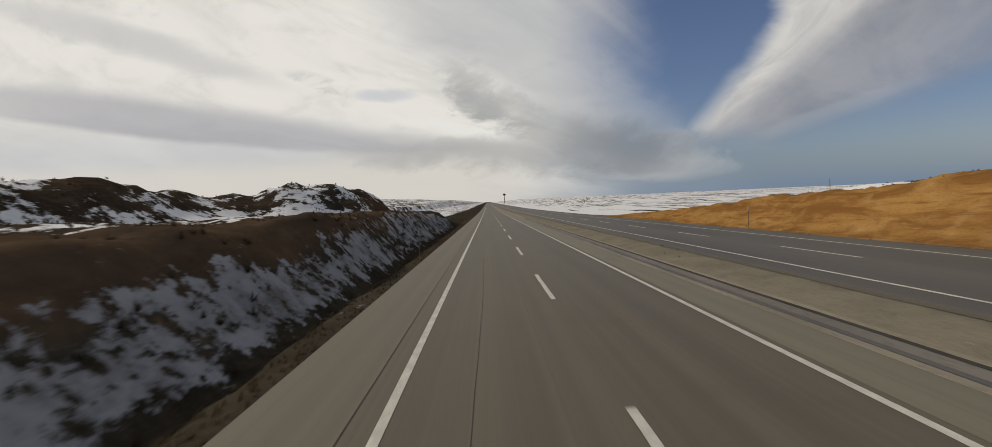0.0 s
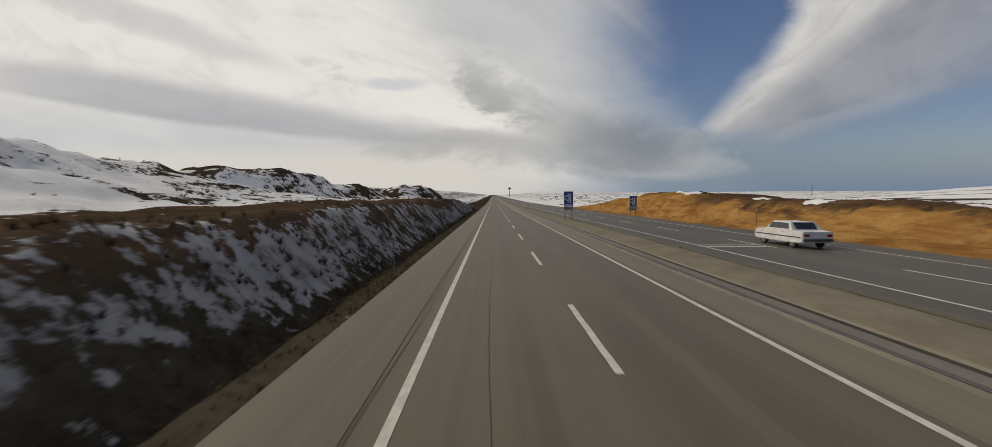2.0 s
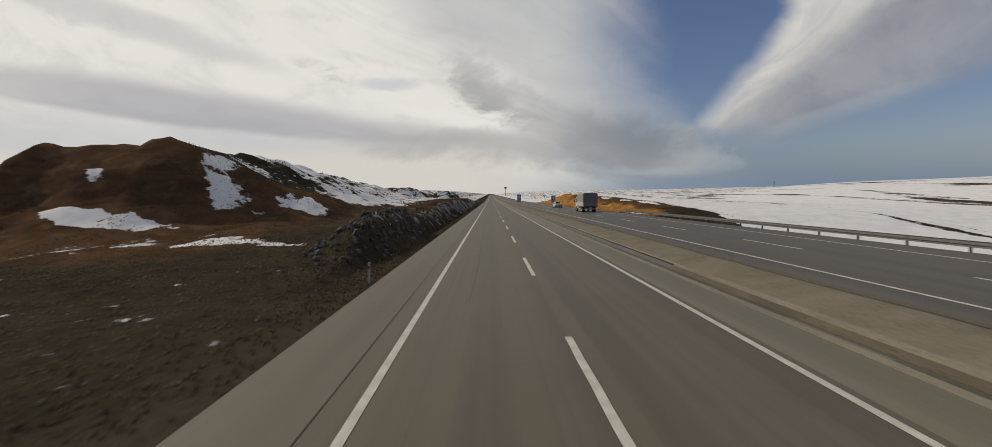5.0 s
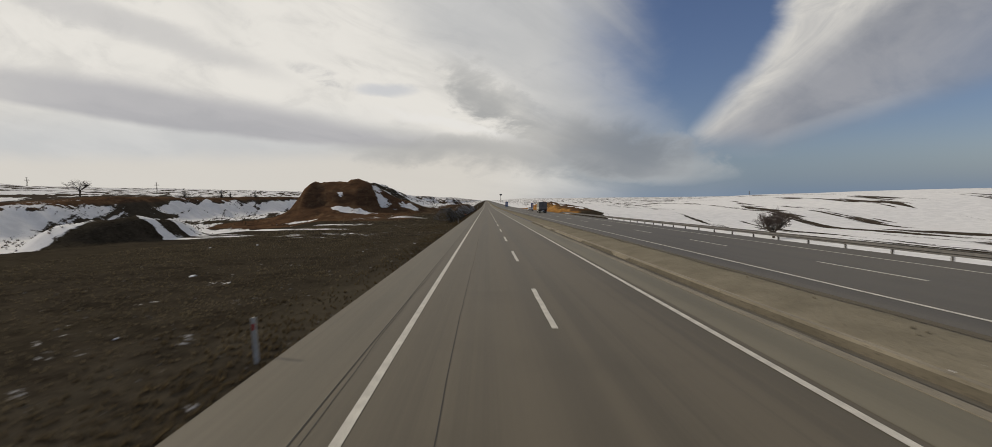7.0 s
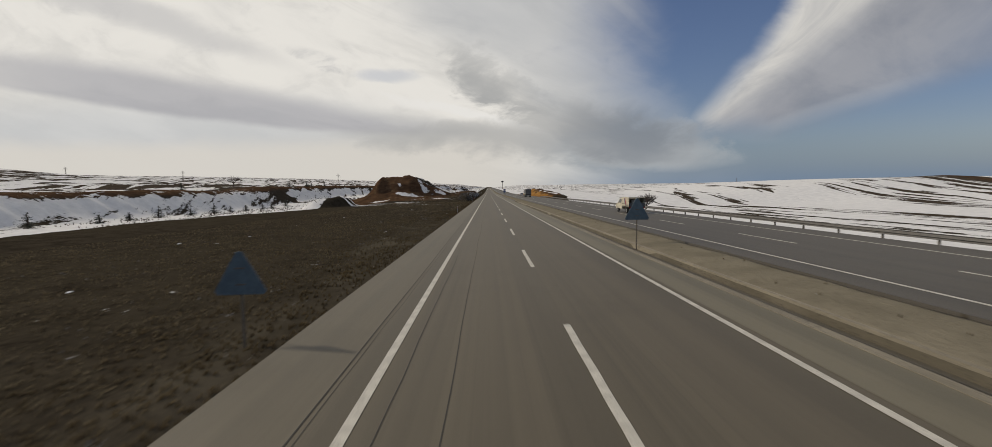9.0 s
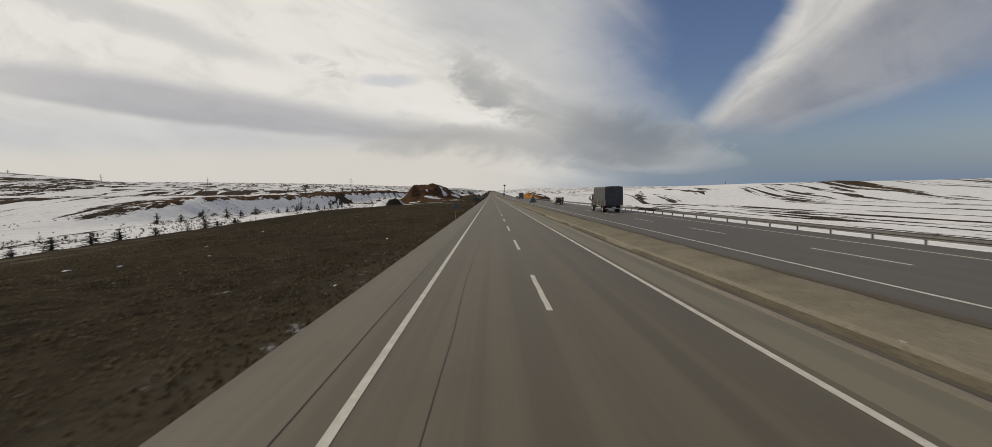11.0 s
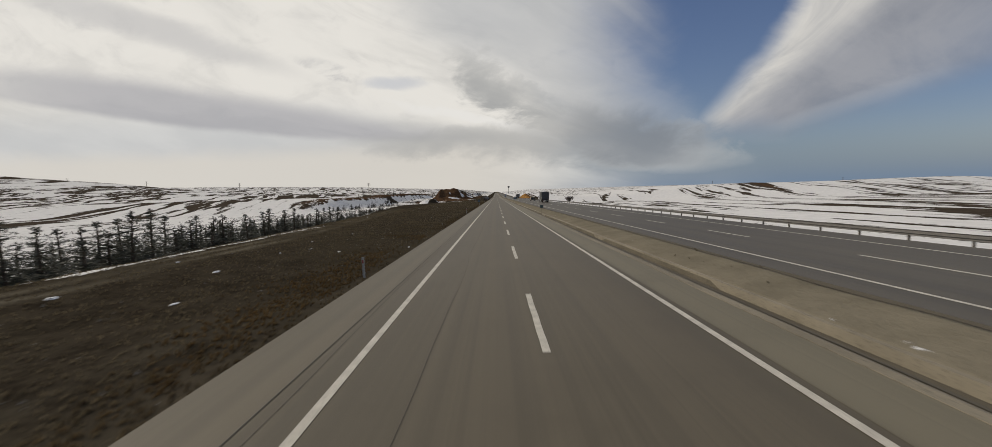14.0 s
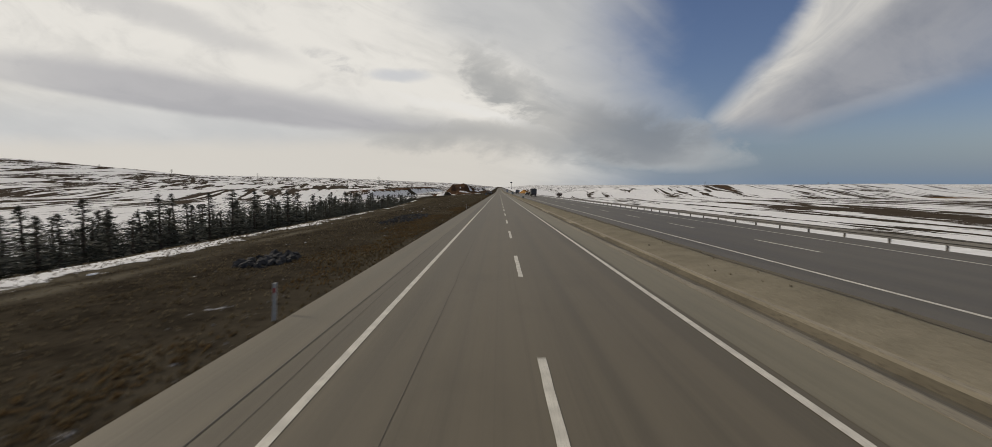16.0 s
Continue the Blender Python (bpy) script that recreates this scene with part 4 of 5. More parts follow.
# ---------------------------------------------------------------- road signs
def post_pair(owner, xs, top, r=0.035):
    for x in xs:
        part("post", tube(bmesh.new(), [(x, 0.03, -0.4), (x, 0.03, top)], [r, r], 10), M_POST, owner)


def direction_sign(x, y, scale=1.0, sink=0.0):
    """A tall blue panel with white lane arrows over a grey plate."""
    z = float(ground_z(x, y)) - sink
    s = thing("road_sign", "tall blue lane sign with white arrows on two posts", "road sign", "blue lane signs", (x, y, z), 3.0)
    w, z0, z1 = 0.62 * scale, 1.75, 3.75
    post_pair(s, (-0.42, 0.42), 3.6)
    part("panel", boxed(-w, w, -0.02, 0.01, z0, z1, bevel=0.004), M_BLUE, s)
    rim = bmesh.new()
    for a in ((-w, -w + 0.04, z0, z1), (w - 0.04, w, z0, z1), (-w + 0.04, w - 0.04, z0, z0 + 0.04), (-w + 0.04, w - 0.04, z1 - 0.04, z1)):
        box(rim, a[0], a[1], -0.026, -0.021, a[2], a[3])
    part("border", rim, M_SIGNWHITE, s, "thin white border")
    lane = bmesh.new()
    box(lane, 0.12, 0.34, -0.028, -0.021, 2.25, 3.45)
    part("lane_symbol", lane, M_SIGNWHITE, s, "broad white lane bar")
    arrow = bmesh.new()
    prism(arrow, [(-0.12, 2.3), (0.0, 2.3), (0.0, 3.5), (-0.12, 3.5)], "y", -0.028, -0.021)
    prism(arrow, [(-0.45, 3.02), (-0.12, 3.12), (-0.12, 3.24), (-0.36, 3.2), (-0.36, 3.3), (-0.52, 3.1)], "y", -0.0282, -0.0212)
    prism(arrow, [(-0.42, 2.62), (-0.12, 2.5), (-0.12, 2.62), (-0.34, 2.72), (-0.42, 2.95), (-0.5, 2.9)], "y", -0.0284, -0.0214)
    part("arrow_symbol", arrow, M_SIGNWHITE, s, "white turning arrow")
    bars = bmesh.new()
    box(bars, -0.5, 0.42, -0.026, -0.021, 2.02, 2.10)
    box(bars, -0.5, 0.5, -0.026, -0.021, 1.86, 1.94)
    part("writing", bars, M_SIGNWHITE, s, "two unreadable lines of white writing")
    part("lower_plate", boxed(-w, w, -0.018, 0.01, 1.33, 1.72, bevel=0.004), M_SIGNGREY, s, "grey plate with dark writing")
    bars = bmesh.new()
    for k, (a, b) in enumerate(((-0.5, 0.1), (-0.5, 0.3), (-0.5, 0.2))):
        box(bars, a, b, -0.024, -0.019, 1.60 - 0.10 * k, 1.64 - 0.10 * k)
    part("writing", bars, M_FRAME, s, "unreadable dark writing")
    return s


direction_sign(11.3, -1.0)
direction_sign(24.35, 13.2, 1.0, 0.4)


def triangle_sign(x, y, label, lift=1.35, size=1.05, turn=0.0):
    z = float(ground_z(x, y))
    s = thing("warning_sign", label, "road sign", "warning signs seen from behind", (x, y, z), turn)
    part("post", tube(bmesh.new(), [(0, 0.04, -0.4), (0, 0.04, lift + 0.7)], [0.032, 0.032], 10), M_POST, s)
    h = size * 0.87
    tri = [(-size / 2 + 0.05, lift), (size / 2 - 0.05, lift), (size / 2, lift + 0.07), (0.05, lift + h), (-0.05, lift + h), (-size / 2, lift + 0.07)]
    part("plate", prism(bmesh.new(), tri, "y", -0.003, 0.001), M_SIGNBACK, s, "blue-grey back of the plate")
    rim = bmesh.new()
    for (a, b), (c, d) in zip(tri, tri[1:] + tri[:1]):
        tube(rim, [(a, 0.0, b), (c, 0.0, d)], [0.014, 0.014], 6)
    part("folded_edge", rim, M_SIGNBACK, s)
    for k in (0.18, 0.52):
        part("bracket", boxed(-0.10, 0.10, -0.008, 0.028, lift + k, lift + k + 0.035, bevel=0.004), M_POST, s)
    return s


triangle_sign(9.75, -232.5, "triangular warning sign seen from its blue-grey back beside the median", 1.95, 1.28)
triangle_sign(-3.25, -246.6, "triangular warning sign seen from its blue-grey back on the verge", 1.15, 1.0, 4)


def back_sign(x, y):
    z = float(ground_z(x, y))
    s = thing("road_sign", "small square sign seen from its grey back on one post", "road sign", "", (x, y, z), -3)
    part("post", tube(bmesh.new(), [(0, 0.04, -0.4), (0, 0.045, 1.85)], [0.036, 0.036], 10), M_POST, s)
    part("plate", boxed(-0.25, 0.25, -0.004, 0.004, 1.42, 1.88, bevel=0.003), M_SIGNGREEN, s)
    part("bracket", boxed(-0.12, 0.12, -0.008, 0.028, 1.52, 1.57, bevel=0.004), M_POST, s)
    return s


back_sign(9.75, -328.7)


def delineator(x, y, height=0.9, lean=0.0):
    z = float(ground_z(x, y))
    d = thing("delineator_post", "slim white plastic marker post on the verge", "marker post", "marker posts along the road", (x, y, z))
    d.matrix_basis = pose(x, y, z, 0, lean, 0)
    part("shaft", prism(bmesh.new(), [(-0.045, -0.02), (0.045, -0.02), (0.042, 0.03), (0.0, 0.045), (-0.042, 0.03)], "z", -0.3, height), M_PLASTIC, d)
    part("reflector", boxed(-0.03, 0.03, -0.026, -0.021, height - 0.25, height - 0.12), M_RED, d, "small red reflector")
    return d


def marker_pole(x, y):
    d = thing("marker_pole", "thin grey steel snow marker pole", "marker pole", "snow marker poles", (x, y, float(ground_z(x, y))))
    part("pole", tube(bmesh.new(), [(0, 0, -0.3), (0, 0.01, 1.9)], [0.028, 0.026], 8), M_POST, d)
    part("cap", tube(bmesh.new(), [(0, 0.01, 1.62), (0, 0.01, 1.93)], [0.031, 0.031], 8), M_PLASTIC, d, "pale band at the top")


for y, h, lean in ((-443, 0.95, 3), (-379, 0.85, -2), (-317, 0.95, 1), (-253, 0.85, 4), (-190, 0.95, -3), (-126, 0.8, 2)):
    delineator(-2.75, y, h, lean)
for y in (-41.0, 24.0):
    marker_pole(-2.55, y)
for x, y in ((24.6, 36.0), (24.6, -20.0), (24.6, -52.0)):
    marker_pole(x, y)


# ---------------------------------------------------------------- vehicles
def wheel(owner, x, y, r, w, name="wheel"):
    """A wheel about the x axis: tyre with a rounded shoulder, and a dished rim."""
    t = part(name, boxed(-0.02, 0.02, -0.02, 0.02, -0.02, 0.02), M_FRAME, owner)
    t.matrix_basis = pose(x, y, r)
    prof = [(-w / 2, r * 0.60), (-w / 2, r * 0.93), (-w / 2 + 0.03, r), (w / 2 - 0.03, r), (w / 2, r * 0.93), (w / 2, r * 0.60)]

    def spin(profile, n=22):
        bm = bmesh.new()
        rings = [[bm.verts.new((u, v * math.cos(a), v * math.sin(a))) for u, v in profile] for a in [k * math.tau / n for k in range(n)]]
        for i in range(n):
            a, b = rings[i], rings[(i + 1) % n]
            for k in range(len(profile) - 1):
                bm.faces.new((a[k], a[k + 1], b[k + 1], b[k]))
        bmesh.ops.recalc_face_normals(bm, faces=bm.faces)
        return bm
    part("tyre", spin(prof), M_BLACK, t)
    part("rim", spin([(-w / 2 + 0.02, 0.01), (-w / 2 + 0.03, r * 0.3), (-w / 2 + 0.07, r * 0.45), (-w / 2 + 0.01, r * 0.6), (w / 2 - 0.01, r * 0.6), (w / 2 - 0.07, r * 0.45), (w / 2 - 0.03, r * 0.3), (w / 2 - 0.02, 0.01)]), M_RIM, t)
    return t


def cargo_truck(x, y, tarp, tarp_back, boards, cab_paint, label, height=3.45, length=8.0):
    """A two-axle lorry, nose towards +y, its tail at y."""
    z = FAR_Z + 0.008
    t = thing("truck", label, "truck", "", (x, y, z))
    w = 1.22
    bed0, bed1, floor_z, board_z = 0.0, length - 2.1, 1.05, 1.75
    part("chassis", boxed(-0.42, 0.42, 0.15, length - 0.6, 0.62, 0.98, bevel=0.02), M_FRAME, t)
    part("cargo_bed", boxed(-w, w, bed0, bed1, floor_z - 0.12, floor_z, bevel=0.02), M_FRAME, t)
    for side in (-1, 1):
        for k in range(3):
            y0 = bed0 + 0.05 + k * (bed1 - 0.1) / 3
            bm = bmesh.new()
            for j in range(3):
                zz = floor_z + j * 0.235
                box(bm, side * w - 0.02, side * w + 0.02, y0 + 0.03, y0 + (bed1 - 0.1) / 3 - 0.05, zz + 0.01, zz + 0.225, bevel=0.012)
            part("side_board", bm, boards, t)
            part("stake", boxed(side * w - 0.035, side * w + 0.035, y0 - 0.04, y0 + 0.03, floor_z - 0.1, board_z + 0.02, bevel=0.01), M_CARGO, t)
    part("tailboard", boxed(-w + 0.03, w - 0.03, bed0 - 0.03, bed0 + 0.02, floor_z, board_z, bevel=0.015), M_STEEL if tarp_back is M_TARPREAR else M_TARPDARK, t)
    # tarpaulin over hoops: slightly sagging between them, with a curved roof
    def hood(y):
        sag = 0.035 * abs(math.sin((y - bed0) / (bed1 - bed0) * math.pi * 4))
        pts = [(-w - 0.02 + sag, board_z - 0.06), (-w - 0.02 + sag, (board_z + height) / 2), (-w - 0.01, height - 0.22), (-w + 0.14, height - 0.05 - sag), (-0.5, height - sag), (0.5, height - sag)]
        return pts + [(-u, v) for u, v in pts[:4][::-1]]
    bm = bmesh.new()
    rows = [[bm.verts.new((u, v_y, v)) for u, v in hood(v_y)] for v_y in np.linspace(bed0, bed1, 17)]
    for a, b in zip(rows, rows[1:]):
        for k in range(len(a) - 1):
            bm.faces.new((a[k], b[k], b[k + 1], a[k + 1]))
    bm.faces.new(rows[-1])
    part("tarpaulin", bm, tarp, t, smooth_faces=False)
    bm = bmesh.new()
    outline = [(-w, board_z - 0.05)] + [(u, v) for u, v in hood(bed0)[1:-1]] + [(w, board_z - 0.05)]
    cols = []
    for i in range(9):
        u = -w + 2 * w * i / 8
        topz = float(np.interp(u, [p[0] for p in hood(bed0)[2:-2]], [p[1] for p in hood(bed0)[2:-2]])) - 0.01
        cols.append([bm.verts.new((u, -0.01 - 0.03 * math.sin(i * 2.1 + v), board_z - 0.05 + (topz - board_z + 0.05) * v)) for v in np.linspace(0, 1, 5)])
    for a, b in zip(cols, cols[1:]):
        for k in range(4):
            bm.faces.new((a[k], b[k], b[k + 1], a[k + 1]))
    part("rear_curtain", bm, tarp_back, t)
    # cab
    c0, c1 = length - 2.0, length
    prof = [(c0, 0.75), (c0, 2.45), (c0 + 0.25, 2.6), (c1 - 0.55, 2.55), (c1 - 0.12, 1.75), (c1 - 0.02, 1.5), (c1, 0.6), (c1 - 0.5, 0.5), (c1 - 0.55, 0.78), (c1 - 1.45, 0.78), (c1 - 1.5, 0.6), (c0, 0.6)]
    bm = prism(bmesh.new(), prof[1:], "x", -1.12, 1.12)
    bmesh.ops.bevel(bm, geom=[e for e in bm.edges if abs(e.verts[0].co.x - e.verts[1].co.x) < 0.01], offset=0.05, segments=2, affect="EDGES")
    cab = part("cab", bm, cab_paint, t)
    part("windscreen", prism(bmesh.new(), [(c1 - 0.52, 2.42), (c1 - 0.12, 1.7), (c1 - 0.10, 1.7), (c1 - 0.50, 2.43)], "x", -0.98, 0.98), M_GLASS, cab)
    for side in (-1, 1):
        part("side_window", prism(bmesh.new(), [(c0 + 0.75, 1.62), (c1 - 0.25, 1.62), (c1 - 0.58, 2.35), (c0 + 0.75, 2.35)], "x", side * 1.115, side * 1.128), M_GLASS, cab)
        part("door_handle", boxed(side * 1.12 - 0.02, side * 1.12 + 0.02, c0 + 0.82, c0 + 0.98, 1.45, 1.5), M_FRAME, cab)
        m = part("mirror", boxed(side * 1.42 - 0.09, side * 1.42 + 0.09, c1 - 0.35, c1 - 0.28, 1.7, 2.15, bevel=0.02), M_FRAME, cab)
        part("mirror_arm", tube(bmesh.new(), [(side * 1.12, c1 - 0.3, 2.2), (side * 1.42, c1 - 0.32, 2.15)], [0.015, 0.015], 6), M_FRAME, cab)
        part("fuel_tank" if side < 0 else "tool_box", boxed(side * 0.75 - 0.28, side * 0.75 + 0.28, 3.6, 4.5, 0.45, 0.92, bevel=0.06), M_FRAME, t)
        part("side_guard", boxed(side * 1.18 - 0.015, side * 1.18 + 0.015, 2.5, 5.0, 0.55, 0.66, bevel=0.008), M_CARGO, t)
        part("side_guard", boxed(side * 1.18 - 0.015, side * 1.18 + 0.015, 2.5, 5.0, 0.78, 0.88, bevel=0.008), M_CARGO, t)
        part("tail_lamp", boxed(side * 0.95 - 0.14, side * 0.95 + 0.14, -0.10, -0.05, 0.72, 0.84, bevel=0.01), M_LAMP, t)
        part("mudguard", prism(bmesh.new(), [(1.05, 0.85), (1.25, 1.0), (2.0, 1.0), (2.2, 0.85), (2.18, 0.82), (1.98, 0.97), (1.27, 0.97), (1.07, 0.82)], "x", side * 0.62, side * 1.2), M_FRAME, t)
        wheel(t, side * 1.05, 1.6, 0.48, 0.28)
        wheel(t, side * 0.76, 1.6, 0.48, 0.26)
        wheel(t, side * 1.05, c1 - 1.0, 0.48, 0.28)
    part("rear_bumper", boxed(-1.15, 1.15, -0.06, 0.04, 0.48, 0.60, bevel=0.015), M_CARGO, t)
    part("number_plate", boxed(-0.26, 0.26, -0.075, -0.062, 0.66, 0.78), M_SIGNWHITE, t)
    return t


cargo_truck(19.0, -68.5, M_TARP, M_TARPREAR, M_CARGO, M_WHITEPAINT, "white cargo truck with pale side boards and grey tarpaulin", 3.3, 7.4)
cargo_truck(18.9, -252.5, M_TARPDARK, M_TARPDARK, M_FRAME, M_FRAME, "dark covered truck driving away on the opposite carriageway", 3.6, 8.6)


def car_body(owner, prof, half, paint, roof_half, roof_from):
    """A pressed body: the side outline swept across, drawn in towards the roof."""
    bm = prism(bmesh.new(), prof, "x", -half, half)
    for v in bm.verts:
        if v.co.z > roof_from:
            f = (v.co.z - roof_from) / 0.5
            v.co.x *= 1 - (1 - roof_half / half) * min(f, 1)
    bmesh.ops.bevel(bm, geom=[e for e in bm.edges if abs(e.verts[0].co.x - e.verts[1].co.x) < 0.02], offset=0.035, segments=2, affect="EDGES")
    return part("body", bm, paint, owner)


def sedan(x, y):
    t = thing("car", "old white four-door saloon car", "car", "", (x, y, FAR_Z + 0.008))
    prof = [(0.05, 0.35), (0.0, 0.55), (0.02, 0.92), (0.85, 0.98), (1.25, 1.40), (2.65, 1.42), (3.15, 0.98), (4.2, 0.88), (4.32, 0.6), (4.28, 0.35), (3.85, 0.28), (0.5, 0.28)]
    body = car_body(t, prof, 0.83, M_WHITEPAINT, 0.66, 0.98)
    part("rear_window", prism(bmesh.new(), [(0.90, 1.03), (1.22, 1.36), (1.19, 1.375), (0.87, 1.045)], "x", -0.58, 0.58), M_GLASS, body)
    part("windscreen", prism(bmesh.new(), [(3.09, 1.03), (2.68, 1.37), (2.71, 1.385), (3.12, 1.045)], "x", -0.58, 0.58), M_GLASS, body)
    for side in (-1, 1):
        for a, b in ((1.32, 1.98), (2.04, 2.72)):
            bm = bmesh.new()
            q = [(side * 0.838, a - (0.16 if a < 1.5 else 0), 1.03), (side * 0.838, b + (0.22 if b > 2.5 else 0), 1.03), (side * 0.735, b, 1.35), (side * 0.735, a, 1.35)]
            vs = [bm.verts.new(p) for p in q]
            bm.faces.new(vs if side > 0 else vs[::-1])
            thicken(bm, 0.02)
            part("side_window", bm, M_GLASS, body)
        part("side_trim", boxed(side * 0.835 - 0.008, side * 0.835 + 0.008, 0.15, 4.2, 0.58, 0.64), M_FRAME, body)
        part("door_handle", boxed(side * 0.84 - 0.012, side * 0.84 + 0.012, 1.55, 1.7, 0.84, 0.87), M_FRAME, body)
        part("tail_lamp", boxed(side * 0.62 - 0.15, side * 0.62 + 0.15, -0.015, 0.03, 0.66, 0.80, bevel=0.01), M_LAMP, body)
        wheel(t, side * 0.74, 0.85, 0.30, 0.17)
        wheel(t, side * 0.74, 3.4, 0.30, 0.17)
    part("bumper", boxed(-0.80, 0.80, -0.07, 0.02, 0.42, 0.54, bevel=0.02), M_FRAME, t)
    part("number_plate", boxed(-0.25, 0.25, -0.02, -0.006, 0.60, 0.71), M_SIGNWHITE, t)
    return t


sedan(18.8, -35.1)


def pickup(x, y):
    t = thing("pickup_van", "cream pickup van with an open loaded cargo box", "van", "", (x, y, FAR_Z + 0.008))
    prof = [(2.6, 0.45), (2.6, 1.66), (2.8, 1.73), (3.85, 1.69), (4.45, 1.12), (5.1, 0.96), (5.25, 0.55), (5.1, 0.42)]
    body = car_body(t, prof, 0.90, M_CREAM, 0.78, 1.15)
    part("windscreen", prism(bmesh.new(), [(3.90, 1.62), (4.40, 1.14), (4.44, 1.16), (3.94, 1.645)], "x", -0.72, 0.72), M_GLASS, body)
    for side in (-1, 1):
        bm = bmesh.new()
        vs = [bm.verts.new(p) for p in ((side * 0.882, 3.1, 1.16), (side * 0.882, 4.2, 1.16), (side * 0.80, 3.8, 1.60), (side * 0.80, 3.1, 1.60))]
        bm.faces.new(vs)
        thicken(bm, 0.02)
        part("side_window", bm, M_GLASS, body)
        part("side_board", boxed(side * 0.92 - 0.02, side * 0.92 + 0.02, 0.0, 2.6, 0.8, 1.35, bevel=0.012), M_CREAM, t)
        part("canopy_side", boxed(side * 0.92 - 0.018, side * 0.92 + 0.018, 0.05, 2.6, 1.36, 1.76, bevel=0.012), M_CREAM, t)
        for k, paint in ((0.0, M_STRIPERED), (0.22, M_STRIPEBLUE)):
            part("stripe", prism(bmesh.new(), [(0.9 + k, 0.95), (1.1 + k, 0.95), (1.5 + k, 1.70), (1.3 + k, 1.70)], "x", side * 0.942, side * 0.948), paint, t, "slanting painted stripe")
        for k in range(2):
            part("rub_strip", boxed(side * 0.945 - 0.006, side * 0.945 + 0.006, 0.05, 2.55, 0.86 + 0.18 * k, 0.91 + 0.18 * k), M_FRAME, t)
        for zz in (0.05, 0.85):
            part("corner_post", tube(bmesh.new(), [(side * 0.9, zz + 0.02, 1.3), (side * 0.9, zz + 0.02, 1.76)], [0.025, 0.025], 8), M_FRAME, t)
        part("tail_lamp", boxed(side * 0.8 - 0.09, side * 0.8 + 0.09, -0.05, 0.0, 0.6, 0.76, bevel=0.01), M_LAMP, t)
        wheel(t, side * 0.8, 1.0, 0.33, 0.2)
        wheel(t, side * 0.8, 4.35, 0.33, 0.2)
    part("canopy_roof", boxed(-0.95, 0.95, -0.02, 2.65, 1.76, 1.84, bevel=0.03), M_CREAM, t)
    part("bed", boxed(-0.93, 0.93, 0.0, 2.6, 0.68, 0.8, bevel=0.01), M_FRAME, t)
    part("chassis", boxed(-0.4, 0.4, 0.1, 4.9, 0.42, 0.66, bevel=0.02), M_FRAME, t)
    part("tailgate", boxed(-0.9, 0.9, -0.02, 0.02, 0.8, 1.2, bevel=0.012), M_TARPDARK, t)
    part("rear_bumper", boxed(-0.88, 0.88, -0.09, -0.02, 0.44, 0.55, bevel=0.015), M_FRAME, t)
    rnd = random.Random(3)
    for k in range(5):
        a, b = rnd.uniform(-0.75, 0.35), rnd.uniform(0.15, 1.8)
        part("load_bundle", boxed(a, a + 0.42, b, b + 0.6, 0.8, 1.15 + rnd.uniform(0, 0.4), bevel=0.06), rnd.choice([M_TARPDARK, M_TARP, M_WEED]), t)
    return t


pickup(18.8, -206.0)


# ---------------------------------------------------------------- plants
def conifer(seed, height):
    """A young cedar: straight trunk, drooping whorls of branches set with needle sprays."""
    r = random.Random(seed)
    t = thing("conifer", "young dark green conifer standing in snow", "tree", "row of young conifers")
    part("trunk", tube(bmesh.new(), [(0, 0, -0.3), (0.02, 0, height * 0.5), (0, 0.02, height)], [0.07, 0.045, 0.008], 7), M_BARK, t)
    bm = bmesh.new()
    for i in range(int(height * 58)):
        f = r.random() ** 1.6
        zz = height * (0.03 + 0.96 * f)
        lobe = 0.62 + 0.50 * abs(math.sin(zz * 5.0 + seed + 0.7 * math.sin(3 * zz)))
        ln = (height * 0.46 * (1 - f) ** 0.95 + 0.03) * r.uniform(0.35, 1.25) * lobe
        a = r.uniform(0, math.tau)
        d = Vector((math.cos(a), math.sin(a), r.uniform(-0.05, 0.42)))
        side = d.cross(Vector((0, 0, 1))).normalized()
        for j in range(4):
            q = Vector((0, 0, zz)) + d * ln * (0.15 + 0.85 * j / 3) + Vector((0, 0, -0.12 * ln * (j / 3) ** 2))
            s = (0.10 + 0.09 * r.random()) * (1.15 - 0.15 * j) * (0.7 + 0.12 * height) * (1.05 - 0.6 * f)
            for sgn in (-1, 1):
                tip = q + d * s * r.uniform(0.5, 1.1) + side * sgn * s * r.uniform(0.3, 0.9) + Vector((0, 0, r.uniform(-0.05, 0.10)))
                up = Vector((0, 0, s * r.uniform(0.10, 0.40)))
                bm.faces.new([bm.verts.new(v) for v in (q - d * 0.04, tip, q + d * s * 0.3 + up)])
    part("crown", bm, M_NEEDLE, t)
    return t


